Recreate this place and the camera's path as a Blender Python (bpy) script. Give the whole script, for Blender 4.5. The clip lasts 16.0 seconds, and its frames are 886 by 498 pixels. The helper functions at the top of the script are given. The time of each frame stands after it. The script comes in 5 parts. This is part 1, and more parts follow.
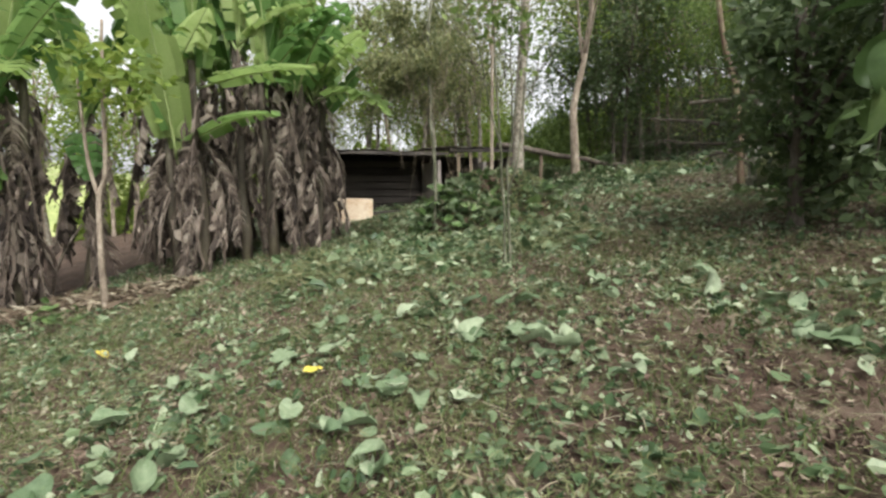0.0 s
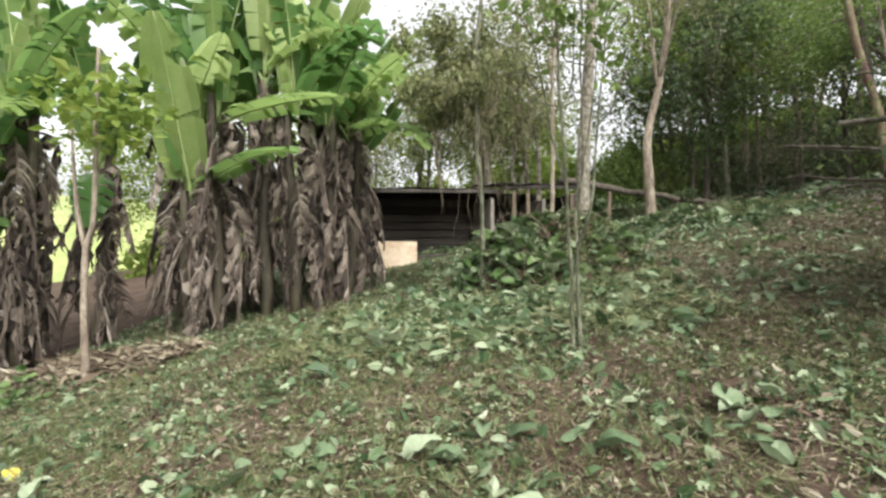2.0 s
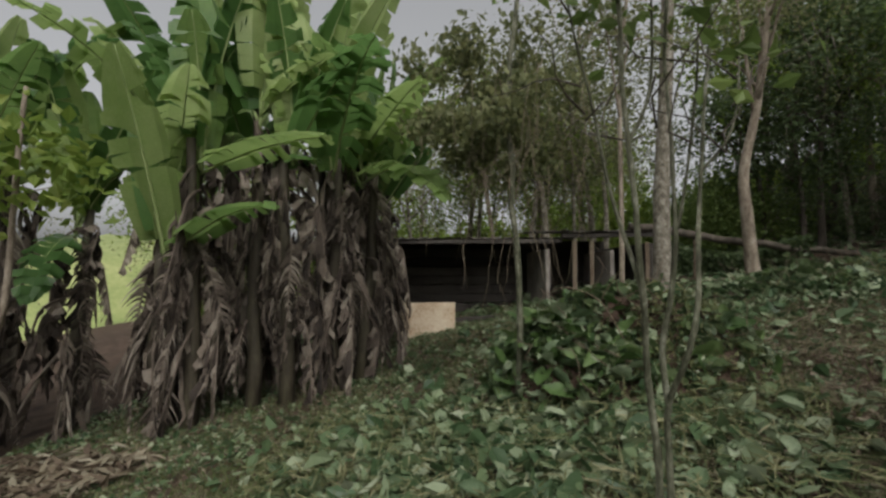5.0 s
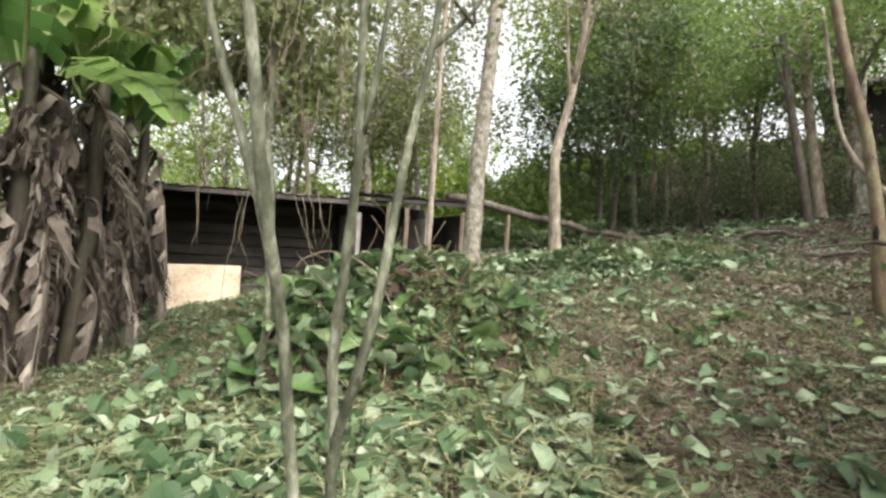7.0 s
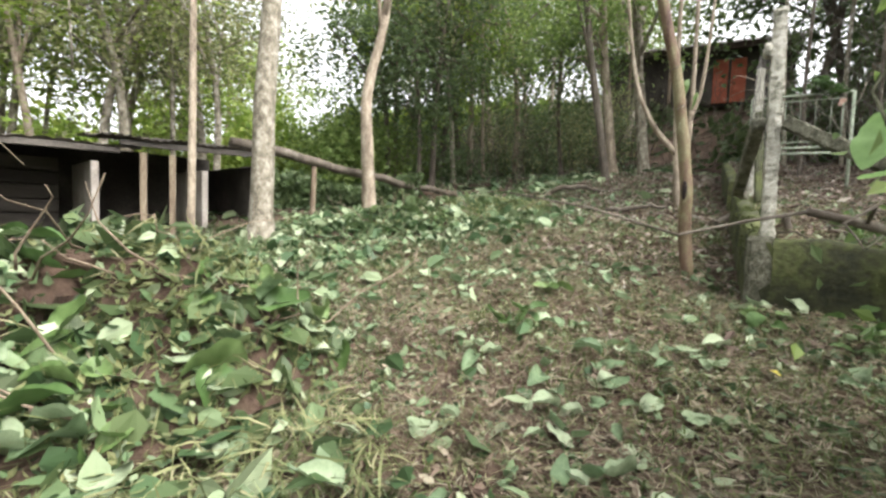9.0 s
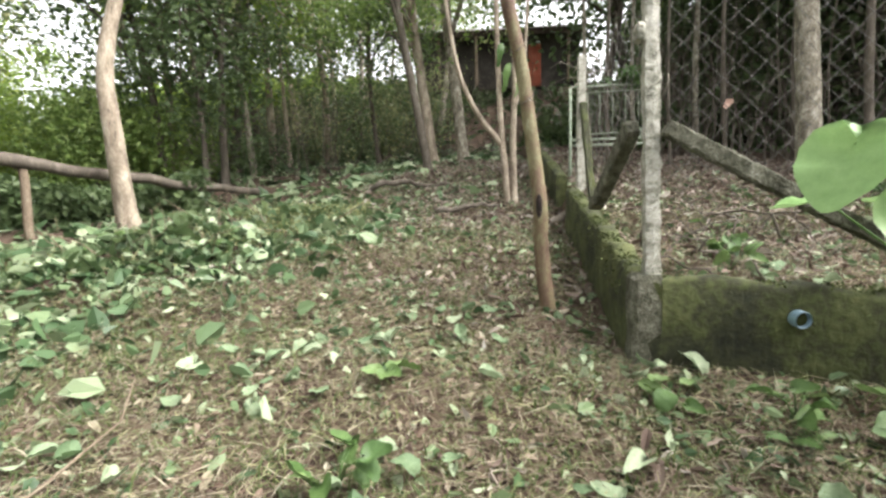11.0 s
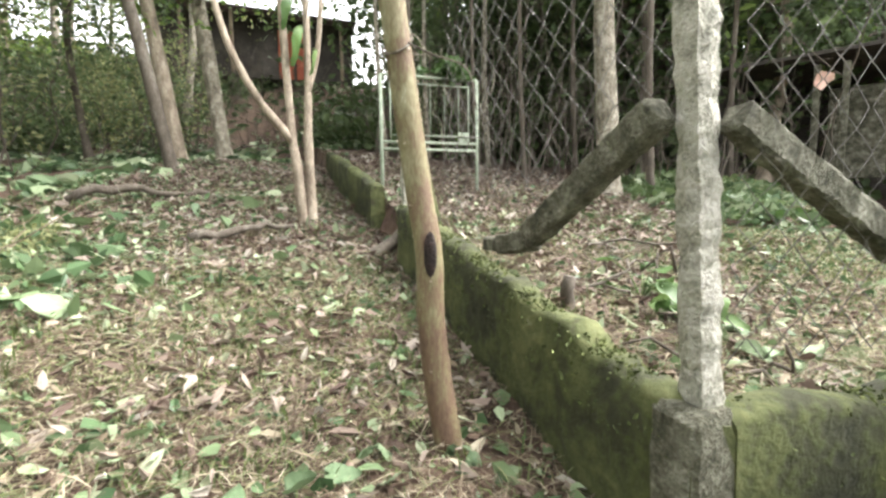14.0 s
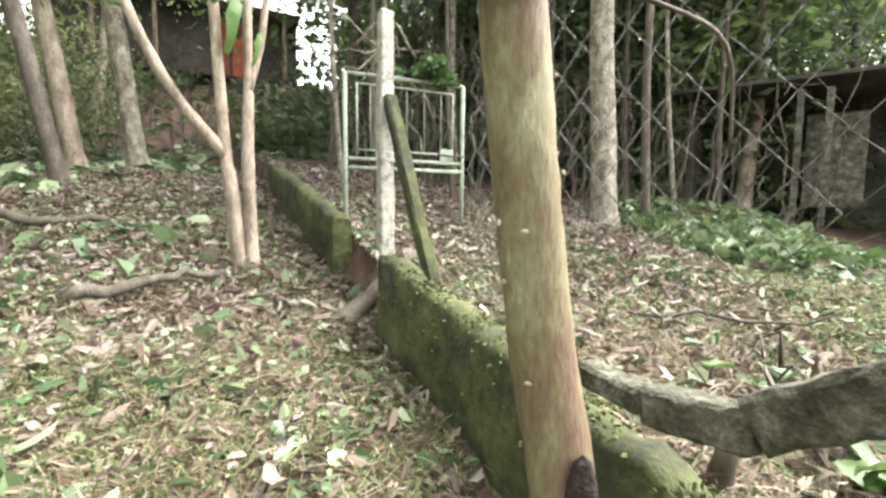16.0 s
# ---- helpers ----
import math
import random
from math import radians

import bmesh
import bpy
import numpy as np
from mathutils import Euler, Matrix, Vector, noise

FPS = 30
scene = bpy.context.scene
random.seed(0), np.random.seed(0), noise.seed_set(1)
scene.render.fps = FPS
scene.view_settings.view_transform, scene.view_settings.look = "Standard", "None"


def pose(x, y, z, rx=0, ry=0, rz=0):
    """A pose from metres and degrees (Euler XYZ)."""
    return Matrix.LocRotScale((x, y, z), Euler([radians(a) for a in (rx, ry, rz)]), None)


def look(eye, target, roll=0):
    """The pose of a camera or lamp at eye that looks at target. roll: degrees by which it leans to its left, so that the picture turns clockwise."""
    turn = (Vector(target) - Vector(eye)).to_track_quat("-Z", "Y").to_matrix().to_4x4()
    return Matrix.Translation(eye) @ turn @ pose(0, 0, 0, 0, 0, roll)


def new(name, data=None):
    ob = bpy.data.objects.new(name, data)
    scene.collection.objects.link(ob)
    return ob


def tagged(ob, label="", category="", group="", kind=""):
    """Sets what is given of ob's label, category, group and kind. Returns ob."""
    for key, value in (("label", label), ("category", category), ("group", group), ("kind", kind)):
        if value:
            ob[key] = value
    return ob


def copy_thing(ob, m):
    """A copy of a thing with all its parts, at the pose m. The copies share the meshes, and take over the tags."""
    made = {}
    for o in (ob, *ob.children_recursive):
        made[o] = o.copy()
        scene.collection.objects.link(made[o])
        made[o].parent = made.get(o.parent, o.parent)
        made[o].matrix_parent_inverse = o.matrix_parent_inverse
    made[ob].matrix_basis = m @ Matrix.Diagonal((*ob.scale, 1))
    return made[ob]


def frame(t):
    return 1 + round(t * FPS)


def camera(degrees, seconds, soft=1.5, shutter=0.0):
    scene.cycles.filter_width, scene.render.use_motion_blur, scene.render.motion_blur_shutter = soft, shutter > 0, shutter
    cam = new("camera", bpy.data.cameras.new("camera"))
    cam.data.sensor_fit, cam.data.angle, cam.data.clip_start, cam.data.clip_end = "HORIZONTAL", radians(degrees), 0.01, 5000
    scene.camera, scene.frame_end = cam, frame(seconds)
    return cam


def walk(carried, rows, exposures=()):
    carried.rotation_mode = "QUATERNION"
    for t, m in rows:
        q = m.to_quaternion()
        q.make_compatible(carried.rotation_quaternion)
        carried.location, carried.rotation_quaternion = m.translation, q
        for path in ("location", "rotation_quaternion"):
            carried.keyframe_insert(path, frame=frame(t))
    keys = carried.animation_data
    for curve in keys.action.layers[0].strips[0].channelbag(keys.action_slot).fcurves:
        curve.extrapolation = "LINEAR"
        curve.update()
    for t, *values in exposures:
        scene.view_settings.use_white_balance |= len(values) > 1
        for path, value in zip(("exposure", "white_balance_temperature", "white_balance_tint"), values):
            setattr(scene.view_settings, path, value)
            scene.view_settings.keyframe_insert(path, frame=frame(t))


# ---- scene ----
cam = camera(86.5, 16.0, soft=2.6)
# seconds, place, yaw, pitch, roll
ROWS = [
    (0.0, 0.256, 0.077, 1.147, 0.69, -4.31, -0.51),
    (0.5, 0.330, 0.570, 1.155, 0.73, -4.08, -0.25),
    (1.0, 0.302, 0.949, 1.244, 1.39, -3.75, -0.31),
    (1.5, 0.290, 1.379, 1.317, 3.19, -2.72, -0.27),
    (2.0, 0.386, 1.742, 1.447, 7.71, -0.21, -0.11),
    (2.5, 0.394, 1.946, 1.601, 9.48, 0.39, -0.43),
    (3.0, 0.353, 2.351, 1.672, 12.21, 1.73, -0.43),
    (5.5, 0.789, 4.025, 2.067, 15.80, 4.09, 0.36),
    (6.0, 0.956, 4.290, 2.019, 9.59, 2.88, 0.45),
    (6.5, 1.043, 4.706, 2.017, 3.13, 1.89, 2.03),
    (7.0, 1.248, 5.049, 2.002, -3.28, 0.92, 3.49),
    (7.5, 1.527, 5.419, 2.036, -9.56, -0.59, 4.27),
    (8.0, 1.633, 5.737, 2.042, -15.49, -2.28, 4.11),
    (10.5, 2.646, 7.365, 2.475, -37.99, -5.25, -1.20),
    (11.0, 2.844, 7.655, 2.596, -45.37, -6.09, -1.30),
    (11.5, 3.001, 7.928, 2.663, -51.66, -6.37, -1.20),
    (12.0, 3.271, 8.199, 2.672, -53.92, -6.17, -1.30),
    (12.5, 3.461, 8.454, 2.727, -58.18, -6.46, -1.30),
    (13.0, 3.634, 8.806, 2.762, -62.97, -6.72, -1.40),
    (13.5, 3.856, 9.029, 2.699, -68.02, -6.43, -1.10),
    (14.0, 4.238, 9.179, 2.754, -73.64, -6.03, -0.60),
    (14.5, 4.515, 9.348, 2.782, -78.79, -5.77, 0.20),
    (15.0, 4.808, 9.596, 2.933, -81.19, -5.48, 0.40),
    (15.5, 5.122, 9.695, 2.949, -80.78, -5.22, 0.30),
    (16.0, 5.351, 9.904, 3.031, -80.78, -5.28, 0.60),
]
EXPOSURES = [(0.0, 0.97), (1.0, 1.22), (1.5, 1.32), (2.0, 1.22), (3.0, 0.55), (5.5, -0.3), (6.0, 0.15), (6.5, 0.97), (7.0, 1.55), (8.0, 1.9), (10.5, 2.02), (12.5, 2.48), (14.5, 2.8), (16.0, 2.95)]
walk(cam, [(t, pose(x, y, z, 90 + pitch, 0, yaw) @ pose(0, 0, 0, 0, 0, roll)) for t, x, y, z, yaw, pitch, roll in ROWS], EXPOSURES)

# ---------------------------------------------------------------- sky and sun
SUN_ELEVATION, SUN_TURN = 52.0, 150.0
world = bpy.data.worlds.new("sky")
scene.world = world
world.use_nodes = True
wn = world.node_tree.nodes
sky = wn.new("ShaderNodeTexSky")
sky.sky_type, sky.sun_disc = "NISHITA", False
sky.sun_elevation, sky.sun_rotation = radians(SUN_ELEVATION), radians(SUN_TURN)
sky.air_density, sky.dust_density, sky.ozone_density = 1.0, 6.0, 1.0
wn["Background"].inputs[1].default_value = 0.15
cloud = wn.new("ShaderNodeHueSaturation")  # thin overcast takes the blue out of the sky
cloud.inputs["Saturation"].default_value, cloud.inputs["Value"].default_value = 0.1, 1.25
world.node_tree.links.new(sky.outputs[0], cloud.inputs["Color"])
world.node_tree.links.new(cloud.outputs[0], wn["Background"].inputs[0])
sun = new("sun", bpy.data.lights.new("sun", "SUN"))
sun.data.energy, sun.data.angle, sun.data.color = 0.5, radians(25), (1.0, 0.95, 0.87)
a, e = radians(SUN_TURN), radians(SUN_ELEVATION)
sun.matrix_world = look((0, 0, 30), (-math.sin(a) * math.cos(e) * 30, -math.cos(a) * math.cos(e) * 30, 30 - math.sin(e) * 30))

rng = np.random.default_rng(7)


# ---------------------------------------------------------------- materials
def material(name, stops, scale=6.0, rough=0.8, bump=0.3, fine=60.0, island=0.0, per_object=0.0, stretch=(1, 1, 1), through_light=0.0, metal=0.0, spec=0.3):
    """A node material: noise at two scales, and the pieces' own chance, run over a colour ramp."""
    m = bpy.data.materials.new(name)
    m.use_nodes = True
    t, n = m.node_tree, m.node_tree.nodes
    b = n["Principled BSDF"]
    b.inputs["Roughness"].default_value, b.inputs["Metallic"].default_value = rough, metal
    b.inputs["Specular IOR Level"].default_value = spec
    co = n.new("ShaderNodeTexCoord")
    mp = n.new("ShaderNodeMapping")
    mp.inputs["Scale"].default_value = stretch
    t.links.new(co.outputs["Object"], mp.inputs["Vector"])
    big, small = n.new("ShaderNodeTexNoise"), n.new("ShaderNodeTexNoise")
    for tex, s, d in ((big, scale, 4), (small, fine, 6)):
        tex.inputs["Scale"].default_value, tex.inputs["Detail"].default_value, tex.inputs["Roughness"].default_value = s, d, 0.62
        t.links.new(mp.outputs[0], tex.inputs["Vector"])

    def maths(op, x, y):
        k = n.new("ShaderNodeMath")
        k.operation = op
        for i, v in enumerate((x, y)):
            if isinstance(v, (int, float)):
                k.inputs[i].default_value = v
            else:
                t.links.new(v, k.inputs[i])
        return k.outputs[0]

    fac = maths("ADD", maths("MULTIPLY", big.outputs[0], 0.65), maths("MULTIPLY", small.outputs[0], 0.35))
    fac = maths("ADD", maths("MULTIPLY", maths("SUBTRACT", fac, 0.5), 2.2), 0.5)
    if island:
        geo = n.new("ShaderNodeNewGeometry")
        fac = maths("ADD", maths("MULTIPLY", fac, 1 - island), maths("MULTIPLY", geo.outputs["Random Per Island"], island))
    if per_object:
        inf = n.new("ShaderNodeObjectInfo")
        fac = maths("ADD", maths("MULTIPLY", fac, 1 - per_object), maths("MULTIPLY", inf.outputs["Random"], per_object))
    ramp = n.new("ShaderNodeValToRGB")
    el = ramp.color_ramp.elements
    while len(el) < len(stops):
        el.new(0.5)
    for k, (p, c) in zip(el, stops):
        k.position, k.color = p, (*c, 1)
    t.links.new(fac, ramp.inputs[0])
    t.links.new(ramp.outputs[0], b.inputs["Base Color"])
    if bump:
        bm_ = n.new("ShaderNodeBump")
        bm_.inputs["Strength"].default_value, bm_.inputs["Distance"].default_value = bump, 0.02
        t.links.new(maths("ADD", small.outputs[0], big.outputs[0]), bm_.inputs["Height"])
        t.links.new(bm_.outputs[0], b.inputs["Normal"])
    if through_light:
        tr, mx = n.new("ShaderNodeBsdfTranslucent"), n.new("ShaderNodeMixShader")
        mx.inputs[0].default_value = through_light
        t.links.new(ramp.outputs[0], tr.inputs[0])
        t.links.new(b.outputs[0], mx.inputs[1])
        t.links.new(tr.outputs[0], mx.inputs[2])
        t.links.new(mx.outputs[0], n["Material Output"].inputs[0])
    return m


SOIL = material("soil", [(0.15, (0.022, 0.015, 0.011)), (0.4, (0.058, 0.036, 0.025)), (0.6, (0.085, 0.056, 0.039)), (0.8, (0.115, 0.083, 0.060)), (1, (0.170, 0.136, 0.102))], 2.2, 0.95, 1.0, 45)
PINK_LITTER = material("pinkish_litter", [(0, (0.054, 0.032, 0.025)), (0.45, (0.153, 0.113, 0.090)), (0.75, (0.261, 0.221, 0.184)), (1, (0.378, 0.360, 0.315))], 0.6, 0.8, 0, 8, island=0.8, through_light=0.1)
CHAFF = material("brown_chaff", [(0, (0.035, 0.024, 0.018)), (0.35, (0.1, 0.066, 0.048)), (0.65, (0.2, 0.145, 0.11)), (0.9, (0.34, 0.28, 0.215)), (1, (0.46, 0.42, 0.34))], 0.7, 0.85, 0, 8, island=0.85, through_light=0.08)
MOWN = material("mown_grass", [(0, (0.060, 0.077, 0.030)), (0.4, (0.120, 0.138, 0.056)), (0.7, (0.198, 0.198, 0.095)), (1, (0.361, 0.335, 0.206))], 0.7, 0.7, 0, 8, island=0.8, through_light=0.15)
GRASS = material("grass", [(0, (0.043, 0.065, 0.022)), (0.4, (0.073, 0.107, 0.034)), (0.75, (0.120, 0.146, 0.052)), (1, (0.224, 0.189, 0.095))], 0.5, 0.6, 0, 8, island=0.6, through_light=0.25)
STRAW = material("straw", [(0, (0.062, 0.040, 0.028)), (0.45, (0.145, 0.110, 0.075)), (0.75, (0.255, 0.220, 0.154)), (1, (0.414, 0.387, 0.299))], 0.6, 0.8, 0, 8, island=0.75, through_light=0.1)
CUT_LEAF = material("cut_leaf", [(0, (0.029, 0.059, 0.024)), (0.35, (0.071, 0.118, 0.052)), (0.6, (0.143, 0.197, 0.097)), (0.85, (0.286, 0.336, 0.210)), (0.96, (0.403, 0.437, 0.311)), (1, (0.353, 0.277, 0.118))], 2, 0.4, 0.1, 30, island=0.85, through_light=0.2)
VINE_LEAF = material("vine_leaf", [(0, (0.034, 0.072, 0.021)), (0.5, (0.085, 0.145, 0.044)), (1, (0.187, 0.255, 0.102))], 5, 0.45, 0.15, 60, per_object=0.6, through_light=0.25)
FRESH_CUT = material("fresh_cut", [(0, (0.06, 0.105, 0.05)), (0.38, (0.14, 0.2, 0.105)), (0.68, (0.27, 0.33, 0.205)), (1, (0.42, 0.465, 0.33))], 5, 0.5, 0.3, 40, per_object=0.6, through_light=0.25)
DARK_LEAF = material("dark_leaf", [(0, (0.045, 0.075, 0.032)), (0.5, (0.09, 0.13, 0.055)), (1, (0.17, 0.22, 0.1))], 0.5, 0.4, 0, 9, island=0.6, through_light=0.45)
MID_LEAF = material("mid_leaf", [(0, (0.08, 0.13, 0.035)), (0.5, (0.15, 0.22, 0.06)), (1, (0.27, 0.34, 0.11))], 0.5, 0.45, 0, 9, island=0.6, through_light=0.5)
GREY_LEAF = material("grey_leaf", [(0, (0.08, 0.1, 0.045)), (0.5, (0.18, 0.2, 0.09)), (1, (0.35, 0.35, 0.17))], 0.5, 0.55, 0, 9, island=0.6, through_light=0.45)
BRIGHT_LEAF = material("bright_leaf", [(0, (0.1, 0.17, 0.03)), (0.5, (0.19, 0.27, 0.05)), (1, (0.34, 0.37, 0.1))], 0.4, 0.55, 0, 9, island=0.5, through_light=0.45)
BANANA_GREEN = material("banana_green", [(0, (0.04, 0.1, 0.03)), (0.4, (0.13, 0.24, 0.07)), (0.7, (0.29, 0.4, 0.13)), (1, (0.52, 0.6, 0.28))], 1.5, 0.3, 0.1, 40, per_object=0.7, through_light=0.55)
MIDRIB = material("banana_midrib", [(0, (0.16, 0.24, 0.08)), (1, (0.36, 0.42, 0.18))], 4, 0.45, 0.05, 30)
BANANA_DEAD = material("banana_dead", [(0.1, (0.016, 0.013, 0.011)), (0.35, (0.065, 0.05, 0.04)), (0.58, (0.165, 0.132, 0.105)), (0.8, (0.4, 0.345, 0.285)), (1, (0.6, 0.54, 0.46))], 4.5, 0.85, 0.4, 50, island=0.6, per_object=0.15, through_light=0.12)
BANANA_STEM = material("banana_stem", [(0, (0.02, 0.015, 0.011)), (0.5, (0.06, 0.05, 0.034)), (1, (0.14, 0.13, 0.08))], 3, 0.6, 0.3, 30, stretch=(1, 1, 0.25))
BARK_GREY = material("bark_grey", [(0.2, (0.07, 0.06, 0.045)), (0.42, (0.16, 0.14, 0.105)), (0.6, (0.25, 0.225, 0.18)), (0.85, (0.42, 0.4, 0.34))], 9, 0.85, 0.6, 45, stretch=(1, 1, 0.7))
BARK_TAN = material("bark_tan", [(0.15, (0.09, 0.07, 0.05)), (0.42, (0.2, 0.16, 0.12)), (0.65, (0.31, 0.26, 0.2)), (0.9, (0.46, 0.42, 0.35))], 6, 0.8, 0.4, 40, stretch=(1, 1, 0.4))
BARK_DARK = material("bark_dark", [(0, (0.03, 0.025, 0.02)), (0.5, (0.085, 0.07, 0.055)), (1, (0.2, 0.18, 0.15))], 6, 0.9, 0.5, 40, stretch=(1, 1, 0.4))
BARK_OLIVE = material("bark_olive", [(0.15, (0.06, 0.034, 0.024)), (0.4, (0.11, 0.07, 0.045)), (0.58, (0.135, 0.112, 0.06)), (0.8, (0.195, 0.18, 0.105)), (1, (0.38, 0.36, 0.27))], 5.5, 0.7, 0.35, 60, stretch=(1.4, 1.4, 0.5))
BARK_MOSS = material("bark_moss", [(0.15, (0.04, 0.038, 0.025)), (0.42, (0.075, 0.078, 0.048)), (0.62, (0.16, 0.16, 0.11)), (0.9, (0.38, 0.38, 0.3))], 9, 0.9, 0.5, 50, stretch=(1, 1, 0.4))
# near-black bark of the knot; also colours the shade in the drain pipe
SCAR_AND_SHADE = material("bark_scar_and_pipe_shade", [(0.2, (0.008, 0.006, 0.005)), (0.6, (0.025, 0.016, 0.014)), (1, (0.07, 0.045, 0.04))], 20, 0.9, 0.6, 80)
MOSS_TUFT = material("moss_tuft", [(0, (0.03, 0.04, 0.013)), (0.6, (0.065, 0.08, 0.025)), (1, (0.12, 0.135, 0.045))], 3, 0.9, 0, 20, island=0.6)
MOSS_WALL = material("moss_wall", [(0.12, (0.015, 0.015, 0.01)), (0.38, (0.032, 0.034, 0.017)), (0.58, (0.058, 0.066, 0.024)), (0.8, (0.095, 0.1, 0.042)), (1, (0.22, 0.21, 0.16))], 2.6, 0.95, 0.7, 18)
CONCRETE = material("old_concrete", [(0.1, (0.08, 0.08, 0.06)), (0.32, (0.22, 0.215, 0.175)), (0.5, (0.37, 0.355, 0.3)), (0.75, (0.47, 0.45, 0.4)), (1, (0.6, 0.58, 0.52))], 13, 0.92, 1.0, 70)
DARK_CONCRETE = material("dark_concrete", [(0.12, (0.022, 0.022, 0.015)), (0.42, (0.068, 0.066, 0.045)), (0.66, (0.15, 0.145, 0.11)), (1, (0.38, 0.365, 0.31))], 9, 0.92, 1.0, 60)
BOARD = material("pale_board", [(0.1, (0.35, 0.2, 0.11)), (0.4, (0.6, 0.47, 0.33)), (0.7, (0.72, 0.64, 0.5)), (1, (0.8, 0.74, 0.62))], 1.6, 0.7, 0.1, 20)
ROOF = material("old_roof_sheet", [(0.1, (0.03, 0.025, 0.022)), (0.5, (0.085, 0.07, 0.06)), (1, (0.2, 0.17, 0.14))], 2, 0.85, 0.4, 30)
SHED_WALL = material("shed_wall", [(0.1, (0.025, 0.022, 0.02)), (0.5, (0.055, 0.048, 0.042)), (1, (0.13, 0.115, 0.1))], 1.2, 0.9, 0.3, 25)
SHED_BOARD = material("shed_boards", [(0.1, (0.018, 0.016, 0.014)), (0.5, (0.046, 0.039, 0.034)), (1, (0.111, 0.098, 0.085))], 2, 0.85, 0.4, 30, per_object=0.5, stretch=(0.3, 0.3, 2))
RENDER_WALL = material("grey_render", [(0.1, (0.16, 0.14, 0.12)), (0.6, (0.3, 0.27, 0.24)), (1, (0.4, 0.37, 0.33))], 2, 0.9, 0.3, 25)
METAL = material("pale_metal", [(0, (0.1, 0.11, 0.08)), (0.5, (0.24, 0.28, 0.21)), (1, (0.38, 0.42, 0.34))], 9, 0.6, 0.2, 60)
WIRE = material("rusty_wire", [(0, (0.06, 0.056, 0.05)), (0.6, (0.13, 0.122, 0.112)), (1, (0.25, 0.235, 0.22))], 12, 0.6, 0, 60, metal=0.3)
PIPE = material("blue_pipe", [(0, (0.09, 0.14, 0.18)), (0.6, (0.18, 0.26, 0.32)), (1, (0.34, 0.4, 0.43))], 10, 0.5, 0.1, 60)
RED_WALL = material("red_boards", [(0, (0.2, 0.05, 0.03)), (0.6, (0.36, 0.1, 0.06)), (1, (0.5, 0.2, 0.13))], 2, 0.8, 0.2, 20)
TARO_LEAF = material("taro_leaf", [(0, (0.12, 0.22, 0.07)), (0.5, (0.2, 0.32, 0.12)), (1, (0.3, 0.42, 0.19))], 6, 0.4, 0.1, 60, per_object=0.4, through_light=0.35)
YELLOW_LEAF = material("yellow_leaf", [(0, (0.45, 0.36, 0.05)), (0.5, (0.6, 0.5, 0.08)), (1, (0.7, 0.65, 0.2))], 6, 0.5, 0.1, 60, through_light=0.2)
WOOD = material("weathered_wood", [(0, (0.06, 0.045, 0.03)), (0.5, (0.16, 0.12, 0.085)), (1, (0.3, 0.26, 0.19))], 5, 0.85, 0.5, 40, stretch=(1, 1, 0.3))
PINK = material("faded_pink_cloth", [(0, (0.45, 0.25, 0.2)), (1, (0.65, 0.45, 0.38))], 8, 0.9, 0.2, 60)
HILL = material("far_hillside", [(0, (0.12, 0.17, 0.06)), (0.5, (0.25, 0.29, 0.11)), (1, (0.4, 0.4, 0.19))], 0.35, 0.95, 0.5, 3)


# ---------------------------------------------------------------- mesh tools
def mesh_object(name, v, quads, mat, parent=None, label="", smooth=False, tris=None):
    """One mesh object from arrays of corners, of four-sided and of three-sided faces."""
    me = bpy.data.meshes.new(name)
    v = np.asarray(v, dtype=np.float32).reshape(-1, 3)
    q = np.asarray(quads if quads is not None else [], dtype=np.int32).reshape(-1, 4)
    t3 = np.asarray(tris if tris is not None else [], dtype=np.int32).reshape(-1, 3)
    me.vertices.add(len(v))
    me.vertices.foreach_set("co", v.ravel())
    loops = np.concatenate([q.ravel(), t3.ravel()])
    me.loops.add(len(loops))
    me.loops.foreach_set("vertex_index", loops)
    me.polygons.add(len(q) + len(t3))
    me.polygons.foreach_set("loop_start", np.concatenate([np.arange(len(q)) * 4, len(q) * 4 + np.arange(len(t3)) * 3]).astype(np.int32))
    me.polygons.foreach_set("use_smooth", np.full(len(q) + len(t3), smooth))
    me.update(calc_edges=True)
    me.materials.append(mat)
    ob = new(name, me)
    if parent is not None:
        ob.parent = parent
    if label:
        tagged(ob, label)
    return ob


def part(name, bm, mat, parent, label=""):
    me = bpy.data.meshes.new(name)
    bm.to_mesh(me)
    bm.free()
    me.materials.append(mat)
    ob = new(name, me)
    ob.parent = parent
    if label:
        tagged(ob, label)
    return ob


def thing(name, label, category, group="", kind="", at=(0, 0, 0), turn=0.0):
    ob = new(name)
    ob.empty_display_size = 0.1
    ob.matrix_world = pose(*at, 0, 0, turn)
    return tagged(ob, label, category, group, kind)


